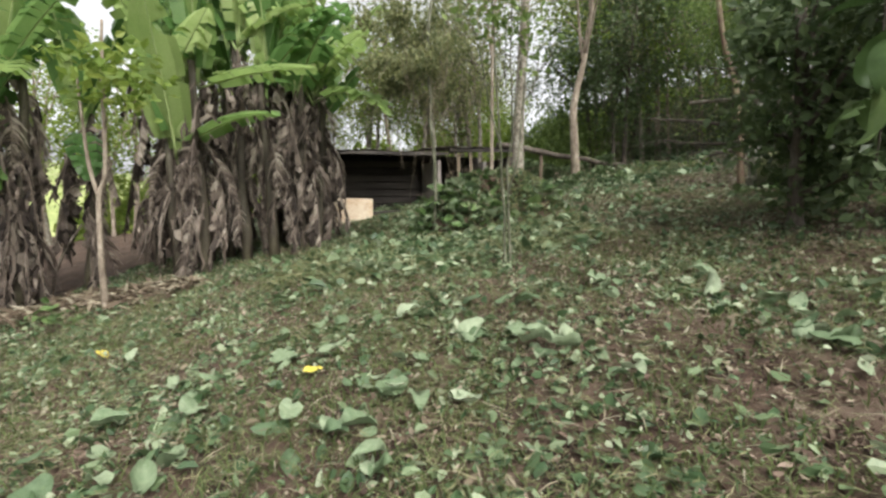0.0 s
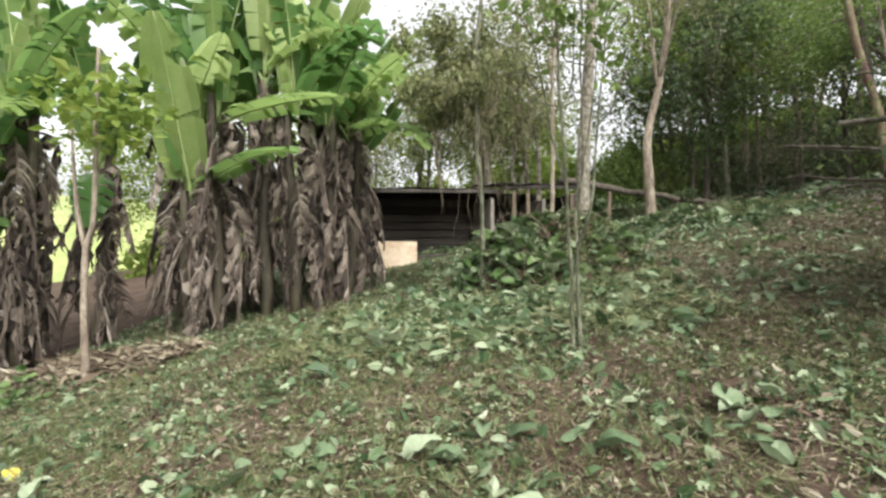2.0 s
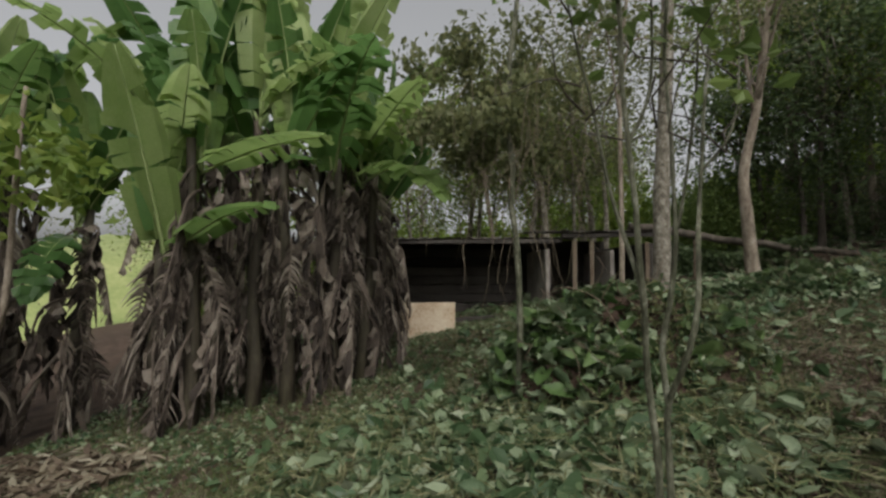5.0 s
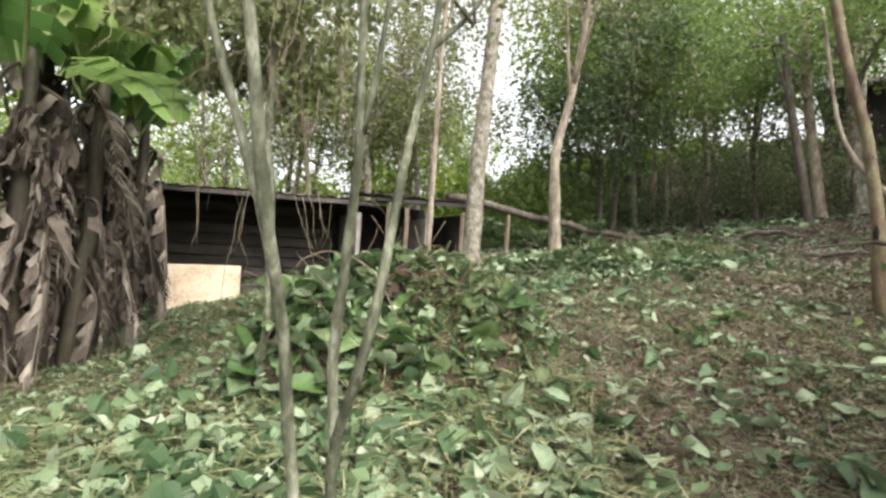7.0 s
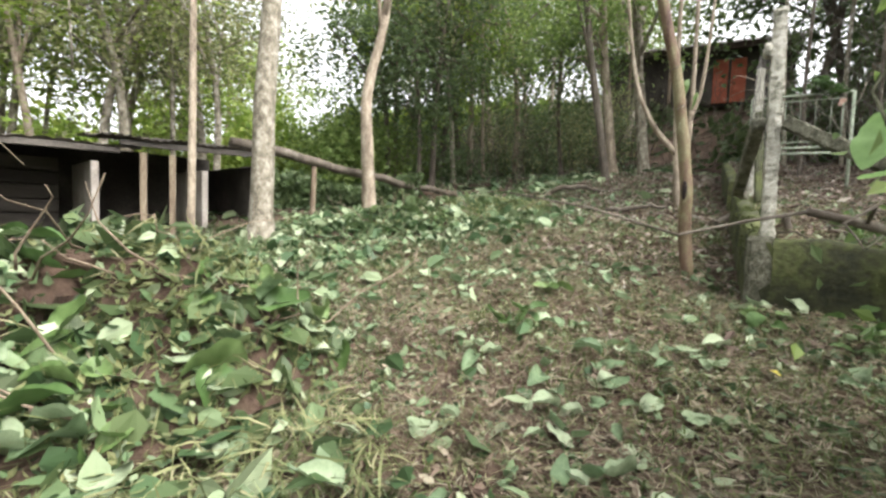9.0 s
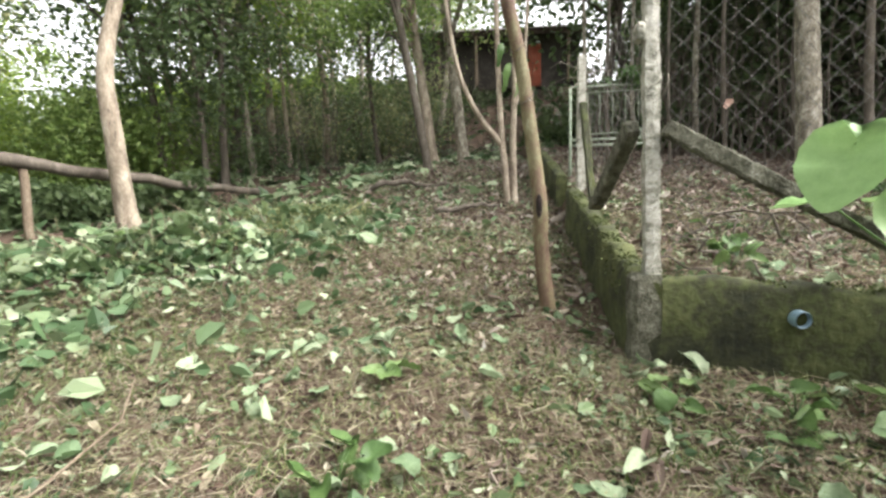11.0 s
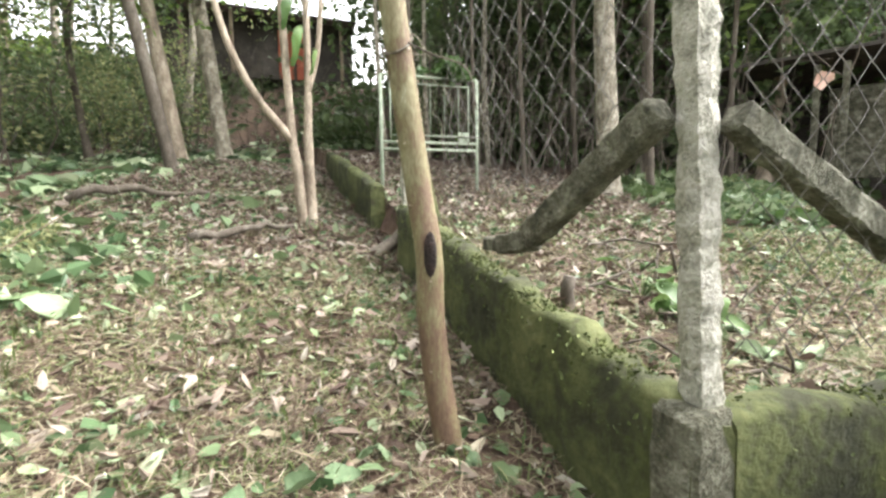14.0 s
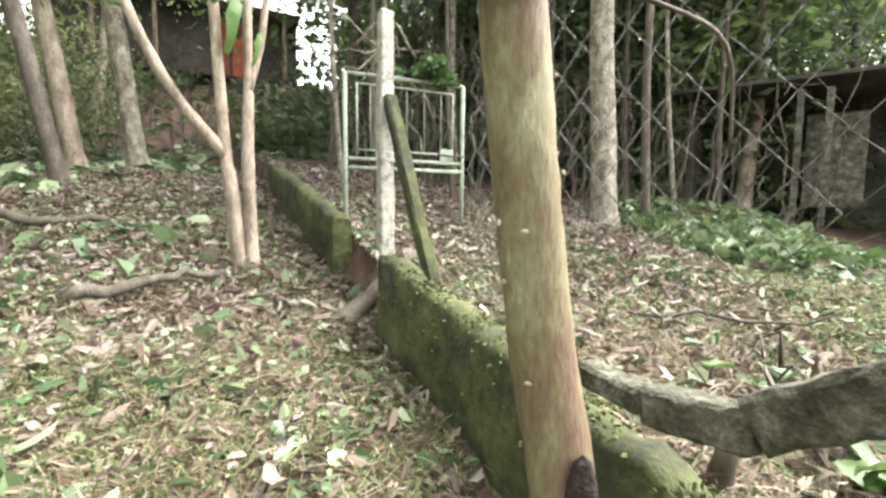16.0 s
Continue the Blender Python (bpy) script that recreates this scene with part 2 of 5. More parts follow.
def tube_arrays(pts, radii, seg=8, rough=0.0):
    """A closed tube along pts: corners, quads, end caps as triangles."""
    pts = np.asarray(pts, float)
    radii = np.asarray(radii, float)
    n = len(pts)
    d = np.gradient(pts, axis=0)
    d /= np.linalg.norm(d, axis=1)[:, None] + 1e-9
    ref = np.array([0.0, 1.0, 0.0]) if abs(d[:, 1]).mean() < 0.8 else np.array([1.0, 0.0, 0.0])
    s = np.cross(d, ref)
    s /= np.linalg.norm(s, axis=1)[:, None] + 1e-9
    u = np.cross(d, s)
    ang = np.arange(seg) / seg * 2 * np.pi
    r = radii[:, None] * (1 + rough * rng.standard_normal((n, seg)))
    v = pts[:, None, :] + r[..., None] * (np.cos(ang)[None, :, None] * s[:, None, :] + np.sin(ang)[None, :, None] * u[:, None, :])
    v = np.concatenate([v.reshape(-1, 3), pts[:1], pts[-1:]])
    i, j = np.meshgrid(np.arange(n - 1), np.arange(seg), indexing="ij")
    k = (j + 1) % seg
    q = np.stack([i * seg + j, i * seg + k, (i + 1) * seg + k, (i + 1) * seg + j], -1).reshape(-1, 4)
    jj = np.arange(seg)
    t = np.concatenate([np.stack([np.full(seg, n * seg), (jj + 1) % seg, jj], 1), np.stack([np.full(seg, n * seg + 1), (n - 1) * seg + jj, (n - 1) * seg + (jj + 1) % seg], 1)])
    return v, q, t


def bend(p0, p1, n=10, sway=0.05, seed=0):
    """A slightly crooked line from p0 to p1."""
    g = np.random.default_rng(seed)
    p0, p1 = np.asarray(p0, float), np.asarray(p1, float)
    k = np.linspace(0, 1, n)[:, None]
    w = np.cumsum(g.standard_normal((n, 3)), axis=0)
    w = w - w[:1] - k * (w[-1:] - w[:1])
    return p0 + (p1 - p0) * k + w * sway / max(1, n ** 0.5)


def path_through(points, n=6):
    """A smooth line through a few points."""
    p = np.asarray(points, float)
    p = np.vstack([2 * p[0] - p[1], p, 2 * p[-1] - p[-2]])
    out = []
    for i in range(1, len(p) - 2):
        for k in np.linspace(0, 1, n, endpoint=False):
            out.append(0.5 * (2 * p[i] + (p[i + 1] - p[i - 1]) * k + (2 * p[i - 1] - 5 * p[i] + 4 * p[i + 1] - p[i + 2]) * k ** 2 + (3 * p[i] - p[i - 1] - 3 * p[i + 1] + p[i + 2]) * k ** 3))
    out.append(p[-2])
    return np.array(out)


def tube(name, pts, r0, r1, mat, parent, seg=8, rough=0.04, label=""):
    pts = np.asarray(pts, float)
    v, q, t = tube_arrays(pts, np.linspace(r0, r1, len(pts)), seg, rough)
    return mesh_object(name, v, q, mat, parent, label, True, t)


def join(sets):
    v, q, t, off = [], [], [], 0
    for a_, b_, c_ in sets:
        v.append(a_), q.append(np.asarray(b_).reshape(-1, 4) + off), t.append(np.asarray(c_).reshape(-1, 3) + off)
        off += len(a_)
    return np.concatenate(v), np.concatenate(q), np.concatenate(t)


def unit(v):
    return v / (np.linalg.norm(v, axis=-1, keepdims=True) + 1e-9)


def leaf_arrays(c, size, g, width=0.3, flat=0.0, droop=0.0):
    """Folded four-cornered leaves at the places c."""
    n = len(c)
    d = g.standard_normal((n, 3))
    d[:, 2] *= 1 - flat
    d[:, 2] -= droop
    d = unit(d)
    s = g.standard_normal((n, 3))
    s[:, 2] *= 1 - flat
    s = unit(s - (s * d).sum(1, keepdims=True) * d)
    nn = np.cross(d, s)
    L = (size * (0.6 + 0.8 * g.random(n)))[:, None] if np.isscalar(size) else size[:, None]
    w, f = L * width, L * 0.1
    v = np.stack([c - d * L * 0.5, c - d * L * 0.05 + s * w + nn * f, c + d * L * 0.5, c - d * L * 0.05 - s * w + nn * f], 1)
    return v.reshape(-1, 3), np.arange(n * 4).reshape(-1, 4)


def round_leaf_arrays(c, size, g, width=0.36, flat=0.0):
    """Six-cornered leaves, folded along the rib and bent, at the places c."""
    n = len(c)
    d = g.standard_normal((n, 3))
    d[:, 2] *= 1 - flat
    d = unit(d)
    s = g.standard_normal((n, 3))
    s[:, 2] *= 1 - flat
    s = unit(s - (s * d).sum(1, keepdims=True) * d)
    nn = np.cross(d, s)
    L = (size * (0.45 + 2.1 * g.random(n) ** 3.2))[:, None]
    w, f, b = L * width * g.uniform(0.7, 1.15, (n, 1)), L * g.uniform(-0.05, 0.22, (n, 1)), L * g.uniform(-0.15, 0.15, (n, 1))
    v = np.stack([c - d * L * 0.45, c - d * L * 0.22 + s * w + nn * f, c + d * L * 0.22 + s * w * 0.75 + nn * (f + b), c + d * L * 0.55 + nn * b, c + d * L * 0.22 - s * w * 0.75 + nn * (f + b), c - d * L * 0.22 - s * w + nn * f], 1)
    o = np.arange(n)[:, None] * 6
    return v.reshape(-1, 3), np.concatenate([o + [[0, 1, 2, 3]], o + [[0, 3, 4, 5]]])


def box_bm(size, at=(0, 0, 0), turn=None, bevel=0.01, rough=0.0, cuts=0, seed=1):
    """A bevelled, slightly uneven block."""
    bm = bmesh.new()
    bmesh.ops.create_cube(bm, size=1)
    bmesh.ops.scale(bm, vec=size, verts=bm.verts)
    if cuts:
        bmesh.ops.subdivide_edges(bm, edges=[e_ for e_ in bm.edges if e_.calc_length() > max(size) * 0.5], cuts=cuts, use_grid_fill=True)
    if bevel:
        bmesh.ops.bevel(bm, geom=[e_ for e_ in bm.edges if len(e_.link_faces) == 2 and e_.calc_face_angle(0) > 0.5], offset=bevel, segments=1, affect="EDGES")
    if rough:
        g = random.Random(seed)
        for v in bm.verts:
            v.co += Vector((g.uniform(-1, 1), g.uniform(-1, 1), g.uniform(-1, 1))) * rough
    bmesh.ops.transform(bm, matrix=Matrix.Translation(at) @ (turn or Matrix()), verts=bm.verts)
    return bm


def beam_bm(p0, p1, w, h, bevel=0.012, rough=0.006, cuts=8, seed=1):
    """A squared beam from p0 to p1, its width level."""
    p0, p1 = Vector(p0), Vector(p1)
    d = p1 - p0
    x = d.normalized()
    y = Vector((0, 0, 1)).cross(x)
    y = y.normalized() if y.length > 0.05 else Vector((0, 1, 0))
    z = x.cross(y)
    m = Matrix((x, y, z)).transposed().to_4x4()
    return box_bm((d.length, w, h), (p0 + p1) / 2, m, bevel, rough, cuts, seed)


# ---------------------------------------------------------------- the lie of the land
WALL_CORNER = np.array([5.85, 8.82])
WALL_ALONG = unit(np.array([2.55, 1.95]))      # towards the gate
WALL_FRONT = unit(np.array([0.5, -0.866]))     # along the other arm
WALL_FRAME = np.linalg.inv(np.column_stack([WALL_ALONG, WALL_FRONT]))


def wall_coords(x, y):
    """Distances along the two arms of the wall from its corner."""
    rx, ry = x - WALL_CORNER[0], y - WALL_CORNER[1]
    return WALL_FRAME[0, 0] * rx + WALL_FRAME[0, 1] * ry, WALL_FRAME[1, 0] * rx + WALL_FRAME[1, 1] * ry


def ground_z(x, y, terrace=True):
    x, y = np.asarray(x, float), np.asarray(y, float)
    u = 0.147 * (x - 4) + 0.132 * (y - 9)
    z = 1.245 + 7 * np.tanh(u / 7) + 0.3 * np.exp(-((x - 11) ** 2 + (y - 15.3) ** 2) / 6)
    z = z + 2.6 / (1 + np.exp(-np.clip(((x - 5.4) * 0.796 + (y - 9.9) * 0.605 - 16.5) / 1.1, -30, 30))) * (1 / (1 + np.exp(-np.clip((x - 9) / 2.5, -30, 30))))
    z = z - 0.38 * np.exp(-((x - 6.6) ** 2 + (y - 18.4) ** 2) / 5)
    z = z + 0.035 * np.sin(x * 1.7 + 1.1) * np.sin(y * 1.4) + 0.02 * np.sin(x * 4.1 + y * 3.3)
    if terrace:
        along, side = wall_coords(x, y)
        z = z + 0.38 * (along > 0.09) * (side > 0.09)
    return z


def on_ground(x, y, up=0.0):
    return (float(x), float(y), float(ground_z(x, y)) + up)


def ground():
    fine_x, fine_y = np.arange(-9, 15, 0.11), np.arange(-4, 20, 0.11)
    xs = np.concatenate([[-3000, -600, -200, -90, -60, -40, -28, -20, -15, -12, -10], fine_x, [15.5, 17, 19, 22, 26, 32, 40, 60, 90, 200, 600, 3000]])
    ys = np.concatenate([[-3000, -600, -200, -90, -60, -40, -25, -15, -9, -6, -5], fine_y, [20.5, 22, 24, 27, 31, 36, 45, 60, 90, 200, 600, 3000]])
    X, Y = np.meshgrid(xs, ys, indexing="ij")
    Z = ground_z(X, Y) + 0.012 * rng.standard_normal(X.shape)
    nx, ny = X.shape
    i, j = np.meshgrid(np.arange(nx - 1), np.arange(ny - 1), indexing="ij")
    q = np.stack([i * ny + j, (i + 1) * ny + j, (i + 1) * ny + j + 1, i * ny + j + 1], -1).reshape(-1, 4)
    ob = mesh_object("ground", np.stack([X, Y, Z], -1).reshape(-1, 3), q, SOIL, smooth=True)
    return tagged(ob, "red-brown earth slope under cut grass and leaf litter", "ground", kind="structure")


ground()


# ---------------------------------------------------------------- trees
def crown_arrays(centre, spread, n, size, g, clumps=18, width=0.3, droop=0.0):
    c = np.asarray(centre, float)
    cc = g.standard_normal((clumps, 3))
    cc = unit(cc) * (g.random((clumps, 1)) ** 0.5) * np.asarray(spread)
    k = g.integers(0, clumps, n)
    p = c + cc[k] + g.standard_normal((n, 3)) * np.asarray(spread) * (0.2 if clumps < 40 else 0.115)
    return leaf_arrays(p, size, g, width, 0.2, droop)


def tree(name, label, trunk_pts, r0, r1, bark, leaf_mat, crown=None, n_leaves=2500, leaf=0.12, seed=1, branches=6, clumps=18, group="", seg=9, droop=0.0, low=0.55):
    """A tapered trunk along trunk_pts with limbs, and a crown (centre, spread) of many leaves."""
    g = np.random.default_rng(seed)
    root = np.array(trunk_pts[0], float)
    t = thing(name, label, "tree", group, at=root)
    pts = path_through(trunk_pts, 6) - root
    pts = np.vstack([pts[:1] - [0, 0, 0.15], pts])
    rad = np.linspace(r0, r1, len(pts))
    rad[0], rad[1] = r0 * 1.5, r0 * 1.25
    v, q, tr = tube_arrays(pts, rad, seg, 0.03)
    mesh_object("trunk", v, q, bark, t, "", True, tr)
    if crown is not None:
        centre, spread = np.array(crown[0], float) - root, np.array(crown[1], float)
        for b in range(branches):
            i = int(len(pts) * (low + (1 - low) * b / branches))
            end = centre + unit(g.standard_normal(3)) * spread * 0.75
            mid = (pts[i] + end) / 2 + [0, 0, 0.15 * np.linalg.norm(end - pts[i])]
            tube("limb", path_through([pts[i], mid, end], 4), rad[i] * 0.55, 0.012, bark, t, 6)
        v, q = crown_arrays(centre, spread, n_leaves, leaf, g, clumps, droop=droop)
        mesh_object("crown", v, q, leaf_mat, t)
    return t


# the pale straight trunk beside the shed
bz = on_ground(2.36, 14.5)
tree("tree", "tall straight tree with pale blotched grey bark", [bz, (2.4, 14.52, 4.0), (2.55, 14.55, 6.5), (2.7, 14.6, 10)], 0.19, 0.12, BARK_GREY, GREY_LEAF, ((2.6, 14, 11), (2.4, 2.4, 2.2)), 2600, 0.12, 3, seg=12, low=0.8)
# the kinked tan trunk by the leaning log
bz = on_ground(4.73, 16.72)
tree("tree", "slim tan-barked tree with a kinked trunk forking high up", [bz, (4.62, 16.6, 3.6), (4.6, 16.65, 4.8), (4.95, 16.7, 6.4), (5.3, 16.7, 9)], 0.17, 0.07, BARK_TAN, GREY_LEAF, ((4.9, 16.8, 9.3), (2.2, 2.2, 2.2)), 2600, 0.11, 4, seg=10, low=0.7)
# thin pole-like tree in front of the shed
bz = on_ground(1.45, 13.2)
tree("sapling", "thin straight sapling with smooth tan bark", [bz, (1.47, 13.2, 3.4), (1.5, 13.25, 6.0), (1.7, 13.3, 8)], 0.055, 0.03, BARK_TAN, GREY_LEAF, ((1.6, 13.4, 7.4), (1.3, 1.3, 1.6)), 1000, 0.14, 5)
# trees up the slope
bz = on_ground(10.2, 15.3)
tree("tree", "dark-barked leaning tree on the slope", [bz, (10.12, 15.58, 4.72), (10.05, 15.9, 6.3), (9.95, 16.2, 8.5)], 0.1, 0.08, BARK_DARK, MID_LEAF, ((9.6, 15.6, 7.6), (2.4, 2.4, 2)), 2600, 0.13, 6)
bz = on_ground(11.4, 16.35)
tree("tree", "pink-tan smooth-barked tree on the slope", [bz, (11.34, 16.6, 5.2), (11.28, 16.85, 7), (11.2, 17.0, 9.5)], 0.14, 0.1, BARK_TAN, MID_LEAF, ((11.2, 17.0, 8.2), (2.6, 2.6, 2.2)), 2600, 0.13, 7)
bz = on_ground(12.1, 15.95)
tree("tree", "stout grey-tan tree trunk on the slope", [bz, (12.05, 16.15, 5.4), (12.0, 16.35, 7), (11.9, 16.5, 10)], 0.15, 0.12, BARK_GREY, MID_LEAF, ((12.1, 16.4, 8.6), (2.6, 2.6, 2.2)), 2600, 0.13, 8)
# twin-stemmed small tree by the path
t = thing("small_tree", "twin-stemmed young tree with pale tan bark", "tree", at=on_ground(9.02, 12.25))
for pts, r0, r1 in (([(0, 0, -0.1), (-0.03, 0.05, 0.7), (-0.02, 0.1, 1.05), (-0.06, 0.15, 2.6), (0.0, 0.2, 4.6)], 0.065, 0.03), ([(-0.02, 0.1, 0.95), (-0.32, 0.42, 1.55), (-0.55, 0.62, 2.4), (-0.75, 0.8, 4.4)], 0.05, 0.025),
                    ([(0.06, -0.07, -0.1), (0.07, -0.05, 0.9), (0.1, -0.06, 2.0), (0.08, -0.06, 4.4)], 0.065, 0.025), ([(0.09, -0.06, 1.5), (0.24, -0.14, 2.2), (0.3, -0.24, 3.9)], 0.04, 0.02)):
    tube("stem", path_through(pts, 6), r0, r1, BARK_TAN, t, 9)
v, q = crown_arrays((-0.1, 0.2, 4.8), (1.3, 1.3, 0.9), 900, 0.1, np.random.default_rng(9))
mesh_object("crown", v, q, MID_LEAF, t)
# the leaning trunk beside the mossy wall, passed closely
t = thing("leaning_tree", "leaning slim trunk with olive and red-brown bark and a dark knot", "tree", at=on_ground(6.2, 9.76))
tube("trunk", path_through([(-0.04, -0.05, -0.2), (-0.03, -0.03, 0.0), (-0.02, 0.02, 0.3), (-0.015, 0.05, 0.6), (-0.012, 0.055, 0.85), (0.0, 0.1, 1.12), (-0.02, 0.14, 1.45), (-0.05, 0.17, 1.75), (-0.09, 0.2, 2.05), (-0.3, 0.32, 3.1), (-0.5, 0.5, 5.0)], 8), 0.066, 0.052, BARK_OLIVE, t, 16, 0.015)
bm = bmesh.new()
bmesh.ops.create_icosphere(bm, subdivisions=2, radius=1)
bmesh.ops.transform(bm, matrix=Matrix.Translation((-0.072, 0.03, 0.86)) @ Matrix.Diagonal((0.022, 0.03, 0.1, 1)), verts=bm.verts)
part("knot", bm, SCAR_AND_SHADE, t, "dark scar of a lost branch")
v, q = crown_arrays((-0.8, 0.3, 5.2), (1.2, 1.2, 0.8), 700, 0.14, np.random.default_rng(10))
mesh_object("crown", v, q, MID_LEAF, t)
gq = np.random.default_rng(15)
for k in range(26):
    h, a_ = gq.uniform(0.25, 2.0), gq.uniform(0, 2 * math.pi)
    cx, cy = np.interp(h, (0, 0.6, 0.85, 1.12, 1.45, 2.05), (-0.03, -0.015, -0.012, 0.0, -0.02, -0.09)), np.interp(h, (0, 0.6, 0.85, 1.12, 1.45, 2.05), (-0.03, 0.05, 0.055, 0.1, 0.14, 0.2))
    bm = bmesh.new()
    bmesh.ops.create_icosphere(bm, subdivisions=1, radius=1)
    bmesh.ops.transform(bm, matrix=Matrix.Translation((cx + 0.064 * math.cos(a_), cy + 0.064 * math.sin(a_), h)) @ Matrix.Rotation(a_, 4, "Z") @ Matrix.Diagonal((0.004, gq.uniform(0.004, 0.009), gq.uniform(0.004, 0.008), 1)), verts=bm.verts)
    part("lenticel", bm, BARK_TAN, t)
tl = thing("trunk_vine", "thin dark vine twisted round the leaning trunk", "vine", at=on_ground(6.2, 9.76))
for z0, x0, y0 in ((1.72, -0.05, 0.17), (2.12, -0.1, 0.205)):
    ang = np.linspace(0, 2 * np.pi * 1.1, 22)
    tube("coil", np.stack([x0 + 0.062 * np.cos(ang), y0 + 0.062 * np.sin(ang), z0 + 0.05 * np.cos(ang) + 0.03 * ang / 6], 1), 0.005, 0.005, BARK_DARK, tl, 5)
tube("strand", path_through([(-0.11, 0.1, 1.72), (-0.15, -0.02, 1.65), (-0.1, -0.14, 1.6), (-0.06, -0.17, 1.45)], 5), 0.004, 0.003, BARK_DARK, tl, 5)
# the pale trunk inside the enclosure
bz = on_ground(12.05, 8.77)
tree("tree", "upright pale pinkish tree trunk with lichen in the enclosure", [bz, (12.04, 8.83, 4.0), (12.0, 8.9, 5.2), (11.9, 9.0, 8.5)], 0.18, 0.14, BARK_GREY, DARK_LEAF, ((11.9, 9.0, 9), (2.3, 2.3, 1.8)), 1600, 0.16, 11, seg=14, low=0.8)


# the branching sapling that the walk passes
def forked_sapling():
    t = thing("forked_sapling", "slender sapling with several mossy grey stems", "sapling", at=on_ground(1.0, 6.2))
    root = np.array(on_ground(1.0, 6.2))
    runs = (([(1.0, 6.33, 0.3), (1.0, 6.32, 0.8), (0.985, 6.28, 1.25), (0.945, 6.24, 1.7), (0.92, 6.13, 2.0), (0.9, 6.05, 2.3), (0.86, 6.01, 2.65), (0.83, 6.0, 3.3), (0.8, 5.95, 4.0)], 0.025, 0.012),
            ([(0.92, 6.13, 2.0), (0.83, 6.1, 2.3), (0.74, 6.05, 2.7), (0.6, 6.0, 3.4)], 0.016, 0.007),
            ([(0.86, 6.01, 2.65), (0.95, 6.0, 2.9), (0.98, 5.98, 3.5)], 0.012, 0.006),
            ([(1.085, 6.4, 0.3), (1.077, 6.394, 0.8), (1.056, 6.395, 1.15), (1.058, 6.36, 1.42), (1.125, 6.24, 1.7), (1.175, 6.23, 2.0), (1.215, 6.34, 2.3), (1.25, 6.45, 2.6), (1.3, 6.5, 3.0), (1.36, 6.5, 3.8)], 0.024, 0.01),
            ([(1.057, 6.37, 1.4), (1.043, 6.375, 1.7), (1.066, 6.28, 2.0), (1.093, 6.235, 2.3), (1.08, 6.23, 2.6), (1.06, 6.2, 3.2), (1.08, 6.15, 4.0)], 0.02, 0.009),
            ([(1.093, 6.235, 2.3), (1.16, 6.2, 2.7), (1.2, 6.15, 3.3)], 0.011, 0.005),
            ([(1.25, 6.45, 2.6), (1.42, 6.5, 2.85), (1.5, 6.55, 3.4)], 0.012, 0.005))
    stems = [([tuple(np.array(p) - root) for p in pts], r0, r1) for pts, r0, r1 in runs]
    for pts, r0, r1 in stems:
        line = path_through(pts, 8)
        kink = np.stack([0.014 * np.sin(line[:, 2] * 9.0 + r0 * 300), 0.012 * np.sin(line[:, 2] * 7.0 + 1.3), 0 * line[:, 2]], 1)
        tube("stem", line + kink * 0.35, r0 * 0.8, r1 * 0.8, BARK_MOSS, t, 9, 0.1)
    g = np.random.default_rng(12)
    for k in range(26):
        pts, _, _ = stems[g.integers(0, len(stems))]
        p = np.array(pts[-1]) * g.uniform(0.75, 1.0)
        tube("twig", bend(p, p + g.standard_normal(3) * [0.3, 0.3, 0.25] + [0, 0, 0.25], 5, 0.1, k), 0.006, 0.002, BARK_DARK, t, 5)
    v, q = crown_arrays((-0.1, -0.3, 3.1), (0.7, 0.4, 0.6), 260, 0.1, g)
    mesh_object("crown", v, q, MID_LEAF, t)


forked_sapling()

# the slim forked young tree in front of the banana plants
t = thing("young_tree", "slim young tree with pale forked stem and light leaves", "sapling", at=on_ground(-5.0, 7.15))
for pts, r0, r1 in (([(0, 0, -0.1), (-0.03, 0, 0.8), (0.0, 0, 1.7), (0.12, 0, 2.15), (0.16, 0, 3.6), (0.2, 0, 4.3)], 0.05, 0.02), ([(0.0, 0, 1.7), (-0.14, 0.02, 2.2), (-0.2, 0.02, 2.9), (-0.3, 0.1, 3.6)], 0.035, 0.012)):
    tube("stem", path_through(pts, 6), r0, r1, BARK_TAN, t, 8)
v, q = crown_arrays((0.1, 0, 3.5), (1.0, 0.8, 0.6), 300, 0.18, np.random.default_rng(13), clumps=14)
mesh_object("crown", v, q, BRIGHT_LEAF, t)

# the dark spreading tree beside the start
t = tree("bushy_tree", "dense dark-leaved tree with low crooked branches", [on_ground(4.5, 5.9), (4.45, 5.85, 1.7), (4.5, 5.9, 2.6), (4.4, 5.9, 4.2)], 0.09, 0.05, BARK_DARK, DARK_LEAF, ((4.95, 5.5, 2.7), (1.35, 1.5, 2.1)), 9000, 0.13, 14, branches=16, clumps=60, low=0.2)
base = np.array(on_ground(4.5, 5.9))
for k, (p1, p2) in enumerate((((3.7, 6.4, 2.3), (3.0, 6.6, 2.4)), ((3.9, 6.9, 2.1), (3.45, 7.2, 2.2)))):
    line = path_through([np.array((4.45, 5.88, 2.0)) - base, np.array(p1) - base, np.array(p2) - base], 6)
    tube("low_branch", line, 0.026, 0.012, BARK_DARK, t, 7)
    gt = np.random.default_rng(300 + k)
    for i in range(4, len(line), 2):
        tube("twig", bend(line[i], line[i] + gt.standard_normal(3) * [0.25, 0.25, 0.2], 5, 0.1, k * 20 + i), 0.006, 0.002, BARK_DARK, t, 5)
    pl = line[gt.integers(4, len(line), 26)] + gt.standard_normal((26, 3)) * 0.12
    v, q = leaf_arrays(pl, 0.06, gt, 0.25)
    tagged(mesh_object("spray", v, q, DARK_LEAF, t), kind="stuff")

